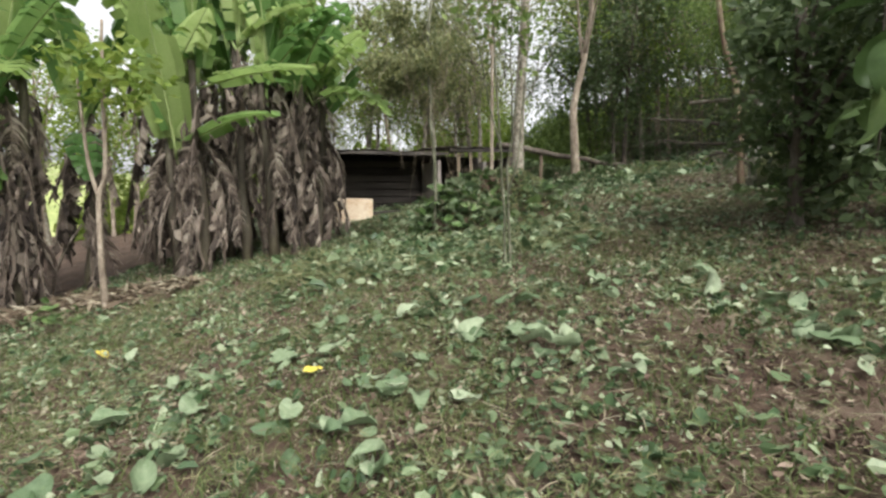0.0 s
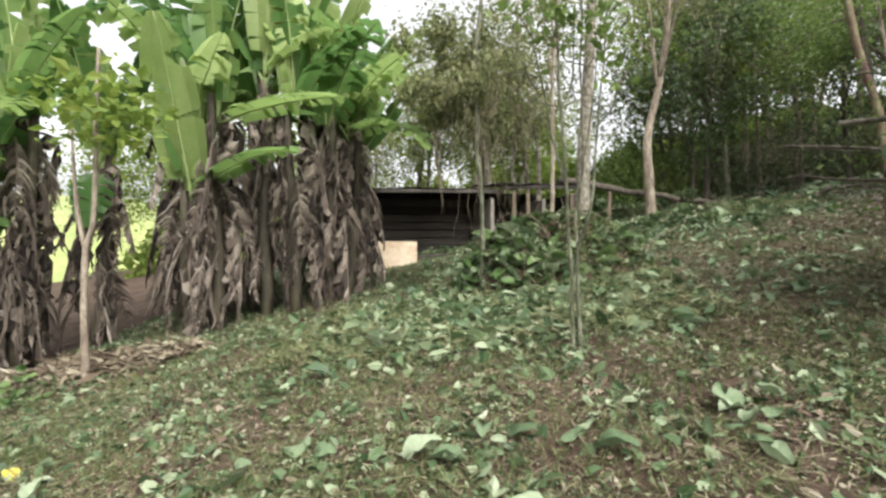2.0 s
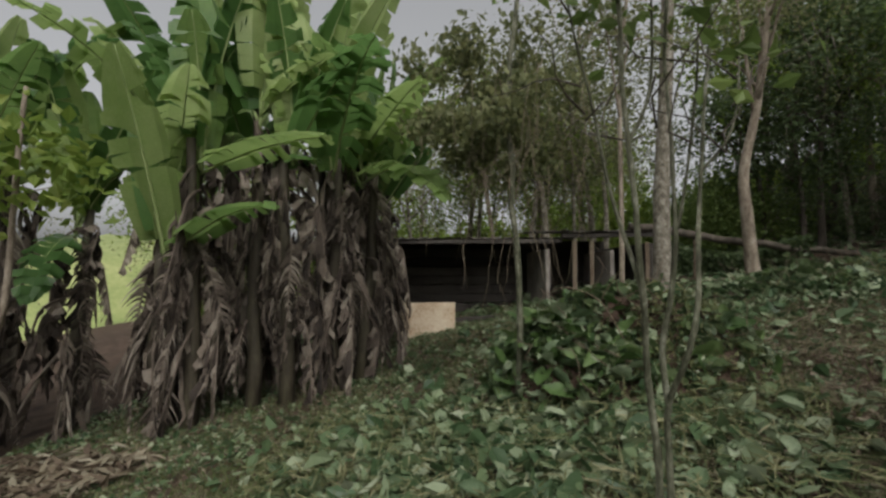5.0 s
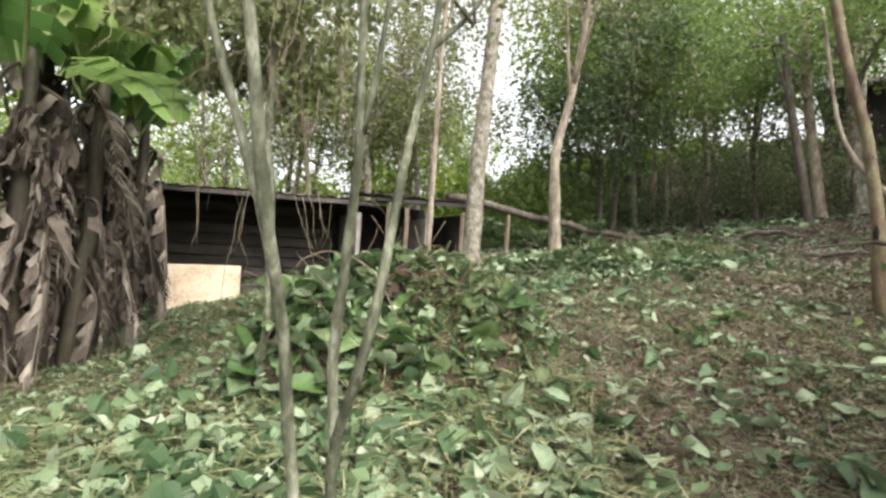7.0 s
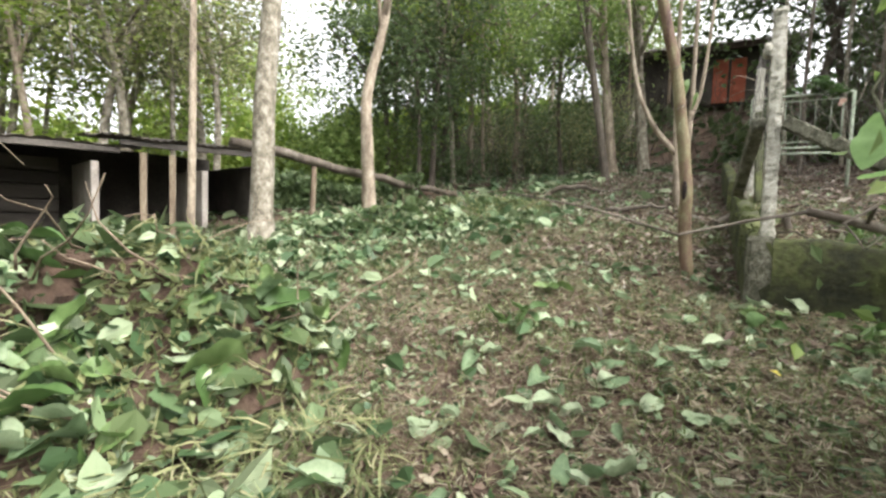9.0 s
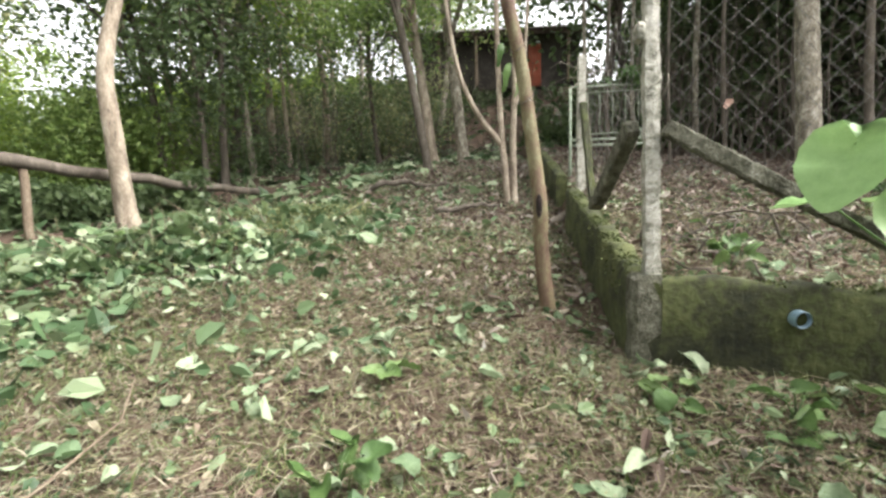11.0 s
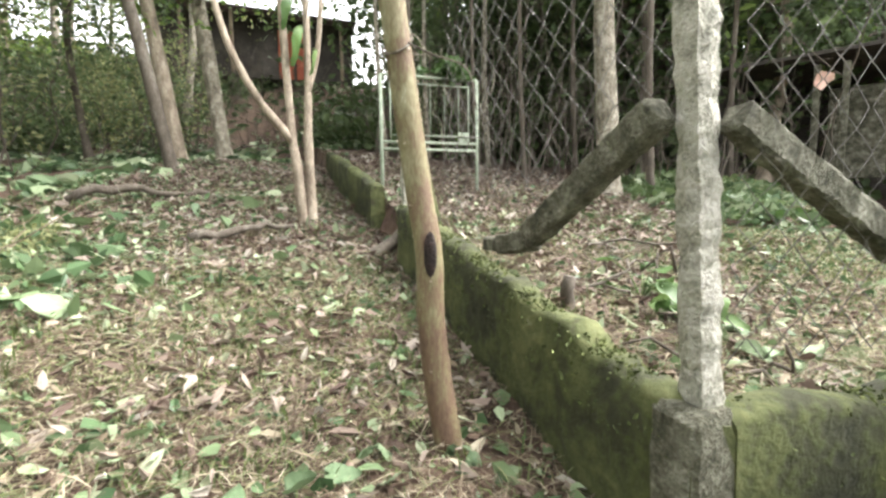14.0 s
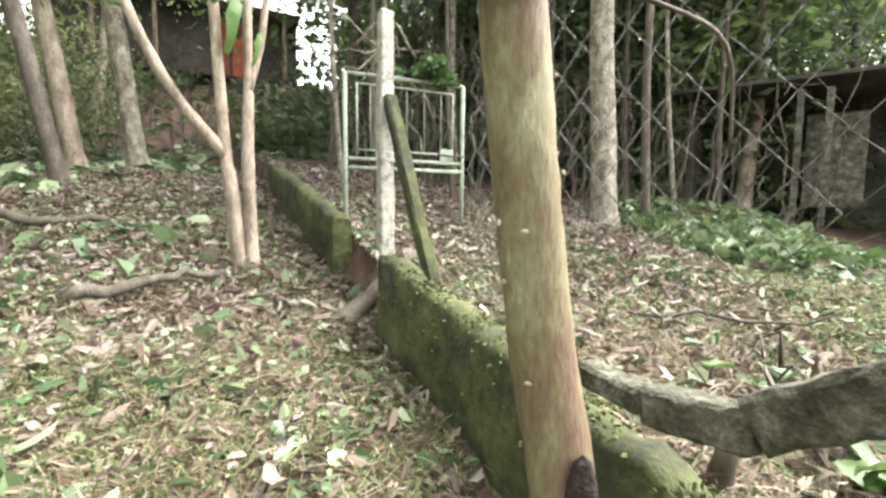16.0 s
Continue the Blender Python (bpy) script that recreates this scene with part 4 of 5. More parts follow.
def gate():
    o = Vector(on_ground(9.87, 11.63))
    t = thing("metal_gate", "open garden gate of pale rusty metal tubes", "gate", at=(o.x, o.y, 2.52), turn=math.degrees(math.atan2(-1.09, 0.74)))
    W, H = 1.3, 1.8

    def bar(name, p, q_, r):
        tube(name, np.array([p, (np.array(p) + q_) / 2, q_]), r, r, METAL, t, 8, 0.01)

    for x in (0, W):
        bar("frame_bar", (x, 0, 0), (x, 0, H), 0.024)
    for z in (0.04, 0.88, 0.97, H):
        bar("frame_bar", (0, 0, z), (W, 0, z), 0.02)
    for x in (0.12, W - 0.12):
        bar("inner_bar", (x, 0, 1.0), (x, 0, H - 0.08), 0.011)
    for z in (1.06, H - 0.09):
        bar("inner_bar", (0.12, 0, z), (W - 0.12, 0, z), 0.011)
    for k in range(5):
        bar("inner_bar", (0.26 + k * 0.195, 0, 1.06), (0.26 + k * 0.195, 0, H - 0.09), 0.006)
    latch = part("latch", box_bm((0.16, 0.02, 0.13), (W - 0.2, -0.02, 1.05), None, 0.006), METAL, t)
    tube("bolt", np.array([(W - 0.3, -0.04, 1.05), (W - 0.15, -0.04, 1.05), (W + 0.02, -0.04, 1.05)]), 0.008, 0.008, WIRE, latch, 8, 0.0)


gate()


def chain_link(name, label, origin, along, length, z0, z1, cell=0.105, cut=None, seed=1):
    """Diamond mesh of bent wires in an upright plane; cut(u, v) tells where it is torn away."""
    g = np.random.default_rng(seed)
    t = thing(name, label, "fence", at=(origin[0], origin[1], z0))
    h = cell * 0.7071

    def strand(run):
        if len(run) > 2:
            v, q, t3 = tube_arrays(run, np.full(len(run), 0.0022), 4)
            mesh_object("wire", v, q, WIRE, t, "", True, t3)

    for i in range(int(length / (2 * h)) + 1):
        for way in (1, -1):
            run = []
            for j in range(int((z1 - z0) / h) + 1):
                u, w = 2 * h * i + (way * h if j % 2 else 0), j * h
                if u < 0 or (cut is not None and cut(u, z0 + w)):
                    strand(run)
                    run = []
                    continue
                sag = 0.03 * math.sin(u * 1.7 + w * 2) + g.normal() * 0.004
                run.append((along[0] * u + along[1] * sag, along[1] * u - along[0] * sag, w + g.normal() * 0.004))
            strand(run)
    return t


f0 = wall_point(0, 0.1)
chain_link("chain_link_fence", "sagging rusty chain-link fence along the low wall", (f0.x, f0.y), WALL_FRONT, 5.5, pz + 0.15, pz + 2.0, cut=lambda u, v_: v_ < pz + 0.5 + 0.25 * math.sin(u * 2) and u > 2.4, seed=3)
f1 = wall_point(0.1, 0.03)
chain_link("chain_link_fence", "torn rusty chain-link fence hanging from the corner post", (f1.x, f1.y), WALL_ALONG, 2.2, pz + 0.3, pz + 1.9, 0.13, cut=lambda u, v_: v_ < pz + 1.0 - 0.3 * u + 0.1 * math.sin(u * 5), seed=4)

# faded rag caught in the mesh
t = thing("rag", "small faded pink rag caught in the wire mesh", "rag", at=wall_point(0.0, 0.43, 3.12))
g5 = np.random.default_rng(44)
v = [(0, 0, 0)] + [(0.006 * g5.normal(), g5.uniform(0.014, 0.036) * math.cos(k * math.pi / 5), g5.uniform(0.014, 0.036) * math.sin(k * math.pi / 5)) for k in range(10)]
v += [(x + 0.004, y, z) for x, y, z in v]
mesh_object("cloth", v, [[1 + k, 1 + (k + 1) % 10, 12 + (k + 1) % 10, 12 + k] for k in range(10)], PINK, t, tris=[[0, 1 + k, 1 + (k + 1) % 10] for k in range(10)] + [[11, 12 + (k + 1) % 10, 12 + k] for k in range(10)])

# drain pipe in the wall
pp = wall_point(-0.02, 0.8, 1.86)
t = thing("drain_pipe", "short blue plastic drain pipe sticking out of the wall", "pipe", at=pp)
d = Vector((-0.68, -0.73, -0.05)).normalized()
bm = bmesh.new()
rings = []
for z, r in ((-0.1, 0.05), (0.1, 0.052), (0.104, 0.049), (0.1, 0.045), (-0.09, 0.044)):
    rings.append([bm.verts.new((r * math.cos(k * math.pi / 12), r * math.sin(k * math.pi / 12), z)) for k in range(24)])
for lower, higher in zip(rings, rings[1:]):
    for k in range(24):
        bm.faces.new((lower[k], lower[(k + 1) % 24], higher[(k + 1) % 24], higher[k]))
bmesh.ops.transform(bm, matrix=d.to_track_quat("Z", "Y").to_matrix().to_4x4(), verts=bm.verts)
part("tube", bm, PIPE, t)
# added near-black plug: the shade inside the mouth, put in as a solid
bm = bmesh.new()
bmesh.ops.create_cone(bm, cap_ends=True, segments=16, radius1=0.043, radius2=0.043, depth=0.06)
bmesh.ops.transform(bm, matrix=Matrix.Translation(d * 0.02) @ d.to_track_quat("Z", "Y").to_matrix().to_4x4(), verts=bm.verts)
part("silt", bm, SCAR_AND_SHADE, t, "dark plug standing in for the shade inside the pipe mouth")


# ---------------------------------------------------------------- plants on the ground
def heart_mesh(name, mat, g, cup=0.12, curl=0.0, crumple=0.012):
    """A heart-shaped vine leaf one metre long, with lobes, a fold along the rib and a wavy rim."""
    n = 26
    v = [(0, 0, 0), (0.45, 0, -0.02), (0.75, 0, -0.03)]
    rim = []
    for k in range(n):
        a_ = 2 * math.pi * k / n
        x = 0.42 + 0.58 * math.cos(a_) * (1 if math.cos(a_) > 0 else 0.85)
        y = 0.47 * math.sin(a_) * (1 - 0.32 * math.cos(a_))
        if abs(a_ - math.pi) < 0.2:
            x += 0.22
        rim.append((x, y * (1 - abs(cup) * 0.35), cup * abs(y) * 1.2 + curl * (x - 0.4) ** 2 + 0.03 * math.sin(a_ * 4) + g.normal() * crumple))
    v += rim
    tr = []
    for k in range(n):
        kk = (k + 1) % n
        mx = (rim[k][0] + rim[kk][0]) / 2
        c = 2 if mx > 0.75 else (1 if mx > 0.3 else 0)
        tr.append([c, 3 + k, 3 + kk])
    for k in range(n):
        kk = (k + 1) % n
        c0 = tr[k][0]
        c1 = tr[kk][0]
        if c0 != c1:
            tr.append([c0, 3 + kk, c1])
    ob = mesh_object(name, v, None, mat, smooth=True, tris=tr)
    me = ob.data
    bpy.data.objects.remove(ob)
    return me


gl = np.random.default_rng(50)
HEARTS_CUT = [heart_mesh("leaf", FRESH_CUT, gl, c, k, 0.022) for c, k in ((0.1, 0.3), (0.4, -0.5), (-0.3, 0.4), (0.5, -0.3), (-0.4, -0.4), (0.25, 0.6), (0.6, 0.2))]
HEARTS_VINE = [heart_mesh("leaf", VINE_LEAF, gl, c, k, 0.02) for c, k in ((0.1, -0.3), (0.25, 0.2), (0.4, -0.5), (0.15, -0.6))]


def put_leaf(meshes, g, p, size, parent, tilt=25, face=None):
    ob = new("leaf", meshes[int(g.integers(0, len(meshes)))])
    ob.parent = parent
    ob.matrix_basis = pose(*p, g.normal() * tilt, g.normal() * tilt, g.uniform(0, 360) if face is None else face + g.normal() * 50) @ Matrix.Diagonal((size * g.uniform(0.85, 1.15), size * g.uniform(0.6, 0.95), size, 1))
    return ob


def ground_area(g, n, x0, x1, y0, y1):
    return g.uniform(x0, x1, n), g.uniform(y0, y1, n)


def in_wall(x, y):
    al, sd = wall_coords(x, y)
    return ((np.abs(sd) < 0.12) & (al > -0.12) & (al < 3.3)) | ((np.abs(al) < 0.12) & (sd > -0.12) & (sd < 6.5))


def litter(name, label, n, size, mat, area, seed, width=0.3, flat=0.75, up=0.03, dens=None):
    g = np.random.default_rng(seed)
    x, y = ground_area(g, n, *area)
    keep = ~in_wall(x, y)
    if dens is not None:
        keep &= g.random(n) < dens(x, y)
    x, y = x[keep], y[keep]
    z = ground_z(x, y) + up * (0.3 + g.random(len(x)))
    v, q = (round_leaf_arrays if width > 0.15 else leaf_arrays)(np.stack([x, y, z], 1), size, g, width, flat)
    return tagged(mesh_object(name, v, q, mat), label, "leaves", kind="stuff")


BLOTCH = np.random.default_rng(5).uniform(0, 2 * np.pi, (6, 40))


def blotch(x, y, size=1.0, row=0):
    """Uneven patches between 0 and 1, at three sizes."""
    h, k = 0, 0
    for octave, weight in ((1.0, 1.0), (2.3, 0.7), (5.1, 0.5)):
        for _ in range(6):
            a_, o = BLOTCH[row % 6, k], BLOTCH[(row + 3) % 6, k]
            h = h + weight * np.sin((x * math.cos(a_) + y * math.sin(a_)) * 2.4 * octave / size + o)
            k += 1
    return 0.5 + 0.5 * np.tanh(h / 2.4)


def bare(x, y):
    """How far the red-brown earth is trodden bare, most of all on the upper side of the heap."""
    return np.clip(1.5 * blotch(x, y, 1.1, 2) - 0.75 + 0.5 * np.exp(-(((x - 4.4) / 1.4) ** 2 + ((y - 7.4) / 2.2) ** 2)), 0, 1)


def upper(x, y):
    """1 on the trodden ground beside the low wall, falling off towards the heap and the log."""
    return 1 / (1 + np.exp(-(x - 2.6) * 2.2)) / (1 + np.exp(-(y - 6.8) * 2.0)) / (1 + np.exp((y - 12.6) * 2.0))


def patch(x, y, s=0.9, o=0.0):
    return 0.5 + 0.5 * np.sin(x * 1.3 * s + o) * np.sin(y * 1.1 * s + 1 + o) + 0.25 * np.sin(x * 3.1 * s + y * 2.3 * s + o)


NEAR = (-7, 11, -1.5, 16)
litter("leaf_litter", "pale green cut leaves strewn over the slope", 165000, 0.05, CUT_LEAF, NEAR, 60, 0.33, 0.5, 0.05, lambda x, y: np.clip((1.5 * blotch(x, y, 0.9, 0) - 0.15 - 0.07 * np.clip(x - 4.5, 0, 9)) * (1 - 0.6 * bare(x, y)) * (1 - 0.7 * upper(x, y)) + 0.14, 0.1, 1))
litter("dry_litter", "dry brown leaves and stalks on the earth", 105000, 0.045, STRAW, (-7, 12, -1.5, 16), 61, 0.2, 0.6, 0.04, lambda x, y: np.clip(0.2 + 0.1 * np.clip(x, 0, 9) + 0.75 * blotch(x, y, 0.8, 1) - 0.2, 0.15, 1))
litter("dry_stalks", "thin dry stalks and twigs on the earth", 52000, 0.2, STRAW, (-6, 11, -1.0, 15), 62, 0.016, 0.8, 0.04)
litter("path_litter", "curled dry leaves thick on the upper path", 56000, 0.065, PINK_LITTER, (4, 14, 8, 15.5), 67, 0.17, 0.5, 0.06, lambda x, y: np.clip(0.2 * (x - 6.3) + 0.5 * patch(x, y, 1.4, 3), 0, 1))
litter("mown_grass", "cut grass blades and straw lying on the path", 300000, 0.12, MOWN, (-6, 12, -1, 15), 68, 0.022, 0.8, 0.05, lambda x, y: np.clip((1.6 * blotch(x, y, 1.2, 4) - 0.1 + 0.35 * upper(x, y) - 0.16 * np.clip(x - 5.5, 0, 5)) * (1 - 0.7 * bare(x, y)) + 0.1, 0.08, 1))
litter("brown_chaff", "crumbled red-brown leaf bits and wood chips on the earth", 210000, 0.034, CHAFF, (-6.5, 11.5, -0.5, 14), 76, 0.24, 0.55, 0.035, lambda x, y: np.clip(0.9 * blotch(x, y, 0.6, 3) - 0.2 + 0.5 * bare(x, y) + 0.06 * np.clip(x - 4, 0, 5), 0.05, 1))
litter("path_greens", "small green leaves scattered on the upper path", 8000, 0.06, CUT_LEAF, (5, 13, 7.5, 15), 69, 0.34, 0.5, 0.05, lambda x, y: np.clip(0.15 + 0.8 * patch(x, y, 2.2, 5), 0.05, 1))
litter("path_straw", "pale straw and dead grass stalks matted on the path", 60000, 0.16, STRAW, (2.2, 8.5, 6.5, 12.5), 77, 0.014, 0.85, 0.05, lambda x, y: np.clip(upper(x, y) * (0.4 + 0.9 * blotch(x, y, 1.0, 1)) - 0.1 * np.clip(x - 5.5, 0, 5), 0, 1))
litter("far_litter", "leaf litter further up the slope", 9000, 0.18, CUT_LEAF, (-8, 22, 15, 24), 63, 0.3, 0.6, 0.06)


def grass_blades(n, area, seed, dens, h=0.11):
    g = np.random.default_rng(seed)
    x, y = ground_area(g, n, *area)
    keep = (~in_wall(x, y)) & (g.random(n) < dens(x, y))
    x, y = x[keep], y[keep]
    m = len(x)
    base = np.stack([x, y, ground_z(x, y) - 0.01], 1)
    a_ = g.uniform(0, 2 * np.pi, m)
    sd = np.stack([np.cos(a_), np.sin(a_), np.zeros(m)], 1) * 0.006
    L = (h * (0.5 + g.random(m)))[:, None]
    lean = np.stack([g.normal(0, 0.7, m), g.normal(0, 0.7, m), np.ones(m)], 1)
    lean = unit(lean)
    mid, tip = base + lean * L * 0.6, base + unit(lean * [1.6, 1.6, 0.7]) * L
    v = np.stack([base - sd, base + sd, mid + sd * 0.8, mid - sd * 0.8, tip], 1).reshape(-1, 3)
    o = np.arange(m)[:, None] * 5
    return tagged(mesh_object("grass", v, o + [[0, 1, 2, 3]], GRASS, tris=o + [[3, 2, 4]]), "short trampled green grass blades on the slope", "grass", kind="stuff")


grass_blades(230000, NEAR, 65, lambda x, y: np.clip((1.5 * blotch(x, y, 1.3, 5) + 0.1 - 0.07 * np.clip(x - 3, 0, 9)) * (1 - 0.7 * bare(x, y)) + 0.15, 0.08, 1))


# cut vines strewn in front of the heap and over the slope
def strewn_leaves():
    g = np.random.default_rng(70)
    drifts = (("pale heart-shaped leaves cut and strewn before the heap", 240, (0.5, 7.7, 1.1, 0.7), (0.1, 0.21)),
              ("large wilting leaves strewn over the lower slope", 200, (1.4, 3.2, 2.0, 1.3), (0.1, 0.26)),
              ("cut leaves scattered over the trodden path", 170, (3.9, 8.9, 1.7, 1.5), (0.08, 0.19)),
              ("cut leaves scattered over the open slope", 160, (0.5, 6.0, 3.6, 3.4), (0.08, 0.18)))
    for label, count, (mx, my, wx, wy), (s0, s1) in drifts:
        t = thing("cut_leaves", label, "leaves", "drifts of cut leaves", at=on_ground(mx, my))
        base = np.array(on_ground(mx, my))
        knots = [(g.normal(mx, wx), g.normal(my, wy)) for _ in range(count // 5)]
        n = 0
        while n < count:
            x, y = knots[int(g.integers(0, len(knots)))]
            x, y = x + g.normal() * 0.2, y + g.normal() * 0.2
            n += 1
            if not in_wall(x, y):
                put_leaf(HEARTS_CUT, g, np.array(on_ground(x, y, 0.05 + 0.05 * g.random())) - base, s0 + (s1 - s0) * g.random() ** 1.5, t, 20)
    v, q = [], []
    g2 = np.random.default_rng(71)
    x = np.concatenate([g2.normal(0.1, 1.2, 2200), g2.normal(5.0, 1.8, 1500), g2.normal(1.0, 1.5, 900)])
    y = np.concatenate([g2.normal(8.1, 0.8, 2200), g2.normal(13.6, 0.9, 1500), g2.normal(11.8, 0.9, 900)])
    z = ground_z(x, y) + 0.04 + 0.1 * g2.random(len(x))
    v, q = round_leaf_arrays(np.stack([x, y, z], 1), 0.11, g2, 0.36, 0.4)
    tagged(mesh_object("cut_vines", v, q, CUT_LEAF), "wilting cut vine leaves in drifts", "leaves", kind="stuff")


strewn_leaves()
litter("cut_stems", "limp green stems and narrow leaves raked in front of the heap", 5000, 0.24, MOWN, (-2.4, 2.6, 6.6, 9.0), 75, 0.025, 0.7, 0.12)


def brush_heap(name, label, cx, cy, rx, ry, h, seed, n_leaf, n_small, n_stick, leaf=(0.14, 0.26)):
    g = np.random.default_rng(seed)
    base = np.array(on_ground(cx, cy))
    t = thing(name, label, "brush heap", at=base)

    def surface(a_, k):
        x, y = rx * k * math.cos(a_), ry * k * math.sin(a_)
        return np.array([x, y, float(ground_z(cx + x, cy + y)) - base[2] + h * (1 - k ** 2) ** 0.8 * (0.75 + 0.25 * math.sin(3 * a_ + seed))])

    n, m = 28, 9
    v = [surface(2 * math.pi * i / n, j / m * 0.97) * [1, 1, 0.9] + g.normal(0, 0.03, 3) for i in range(n) for j in range(m + 1)]
    q = [[i * (m + 1) + j, ((i + 1) % n) * (m + 1) + j, ((i + 1) % n) * (m + 1) + j + 1, i * (m + 1) + j + 1] for i in range(n) for j in range(m)]
    mesh_object("core", v, q, SOIL, t, "dark tangle inside the heap")
    # broad leaves gather in bunches on the vine side
    bunch = [(g.normal(4.0, 0.8), math.sqrt(g.random()) * 0.97) for _ in range(max(8, n_leaf // 6))]
    for k in range(n_leaf):
        a_, kk = bunch[int(g.integers(0, len(bunch)))]
        p = surface(a_ + g.normal() * 0.16, min(0.97, abs(kk + g.normal() * 0.09))) + [0, 0, g.uniform(0.0, 0.14)]
        put_leaf(HEARTS_VINE if g.random() < 0.6 else HEARTS_CUT, g, p, leaf[0] + (leaf[1] - leaf[0]) * g.random() ** 1.6, t, 34)

    def clumped(n, mean, wide):
        return np.array([surface(g.normal(mean, wide), math.sqrt(g.random()) * 0.98) + [0, 0, g.uniform(-0.05, 0.12)] for _ in range(n)])

    v, q = round_leaf_arrays(clumped(n_small, 3.6, 1.3), 0.09, g, 0.36, 0.2)
    mesh_object("small_leaves", v, q, CUT_LEAF, t)
    v, q = round_leaf_arrays(clumped(n_small, 2.0, 2.0), 0.11, g, 0.36, 0.2)
    mesh_object("dark_leaves", v, q, DARK_LEAF, t, "dark green leaves deep in the heap")
    v, q = leaf_arrays(clumped(n_small, 5.6, 0.8), 0.07, g, 0.22, 0.1, 0.4)
    mesh_object("dry_leaves", v, q, GREY_LEAF, t, "withered grey-green leaves")
    v, q = leaf_arrays(clumped(n_small // 2, 5.2, 1.4), 0.3, g, 0.014, 0.2)
    tagged(mesh_object("stalk_tangle", v, q, MOWN, t, "limp pale stalks"), kind="stuff")
    for k in range(n_stick):
        a_ = g.uniform(0, 2 * math.pi)
        p = surface(a_, math.sqrt(g.random()) * 0.9)
        e_ = p + [g.normal() * 0.45, g.normal() * 0.45, g.uniform(0.05, 0.5)]
        tube("stick", bend(p - [0, 0, 0.1], e_, 6, 0.12, seed * 100 + k), 0.009, 0.003, WOOD, t, 5)
    return t


brush_heap("brush_heap", "tall heap of cut vines with broad green leaves and sticks", 1.1, 9.75, 1.6, 1.0, 1.08, 72, 290, 1500, 70, (0.15, 0.36))
brush_heap("brush_heap", "low drift of cut branches and wilted leaves", 5.2, 13.9, 2.3, 0.7, 0.35, 73, 60, 1800, 40, (0.1, 0.2))
brush_heap("brush_heap", "heap of dark cut foliage inside the fence", 12.9, 7.0, 2.4, 1.6, 0.28, 74, 90, 2200, 30, (0.12, 0.24))

# fallen branches
for k, (p0, p1, r) in enumerate((((8.3, 14.9), (9.4, 13.9), 0.06), ((4.0, 14.6), (6.4, 15.3), 0.05), ((3.4, 13.4), (5.6, 14.5), 0.025), ((8.0, 12.9), (8.75, 12.2), 0.05))):
    t = thing("fallen_branch", "grey fallen branch lying in leaf litter", "branch", at=on_ground(*p0))
    a0, a1 = np.array(on_ground(*p0, 0.05)), np.array(on_ground(*p1, 0.07))
    tube("branch", bend(a0, a1, 12, 0.12, 80 + k) - np.array(on_ground(*p0)), r, r * 0.5, BARK_DARK, t, 8, 0.08)
# ridge of earth and roots from the end of the wall to the twin-stemmed tree
t = thing("root", "low dark root ridge reaching from the wall", "root", at=on_ground(8.9, 10.9))
a0 = np.array(on_ground(8.9, 10.9))
tube("root", path_through([np.array(on_ground(9.0, 10.75, 0.05)) - a0, np.array(on_ground(8.5, 11.1, 0.04)) - a0, np.array(on_ground(8.0, 11.4, -0.03)) - a0], 6), 0.09, 0.03, BARK_DARK, t, 8, 0.08)


# elephant-ear plant by the wall
def taro(x, y, leaves_, seed):
    g = np.random.default_rng(seed)
    base = np.array(on_ground(x, y))
    t = thing("taro_plant", "elephant-ear plant with big soft green leaves", "plant", at=base)
    me = heart_mesh("leaf", TARO_LEAF, g, 0.15)
    for (px, py, pz_, size, face, tilt) in leaves_:
        p = np.array((px, py, pz_)) - base
        tube("stalk", path_through([np.zeros(3), p * [0.3, 0.3, 0.6], p], 6), 0.009, 0.005, TARO_LEAF, t, 6, label="green stalk")
        ob = new("leaf", me)
        ob.parent = t
        ob.matrix_basis = pose(*p, 0, tilt, face) @ Matrix.Scale(size, 4) @ pose(-0.2, 0, 0)


taro(6.05, 7.3, ((5.36, 7.82, 2.78, 0.4, 160, 60), (5.42, 7.58, 2.52, 0.42, 200, 65), (5.6, 7.5, 2.3, 0.4, 230, 55), (5.85, 7.95, 2.55, 0.3, 120, 10), (5.9, 7.55, 2.65, 0.35, 20, 20)), 90)
taro(6.4, 7.3, ((6.3, 7.6, 2.55, 0.35, 60, 5), (6.6, 7.4, 2.5, 0.4, 330, 25), (6.3, 7.1, 2.3, 0.4, 250, 30)), 91)


def low_plant(x, y, n, size, mat, seed, h=0.3, label="low green weed with broad leaves"):
    g = np.random.default_rng(seed)
    t = thing("weed", label, "plant", "weeds by the wall", at=on_ground(x, y))
    meshes = HEARTS_VINE
    for k in range(n):
        a_ = g.uniform(0, 2 * math.pi)
        p = np.array([math.cos(a_) * h * 0.7, math.sin(a_) * h * 0.7, h * g.uniform(0.4, 1)]) * g.uniform(0.5, 1)
        tube("stalk", np.array([[0, 0, 0], p * [0.4, 0.4, 0.7], p]), 0.005, 0.003, VINE_LEAF, t, 4)
        put_leaf(meshes, g, p, size * g.uniform(0.7, 1.2), t, 25, math.degrees(a_))


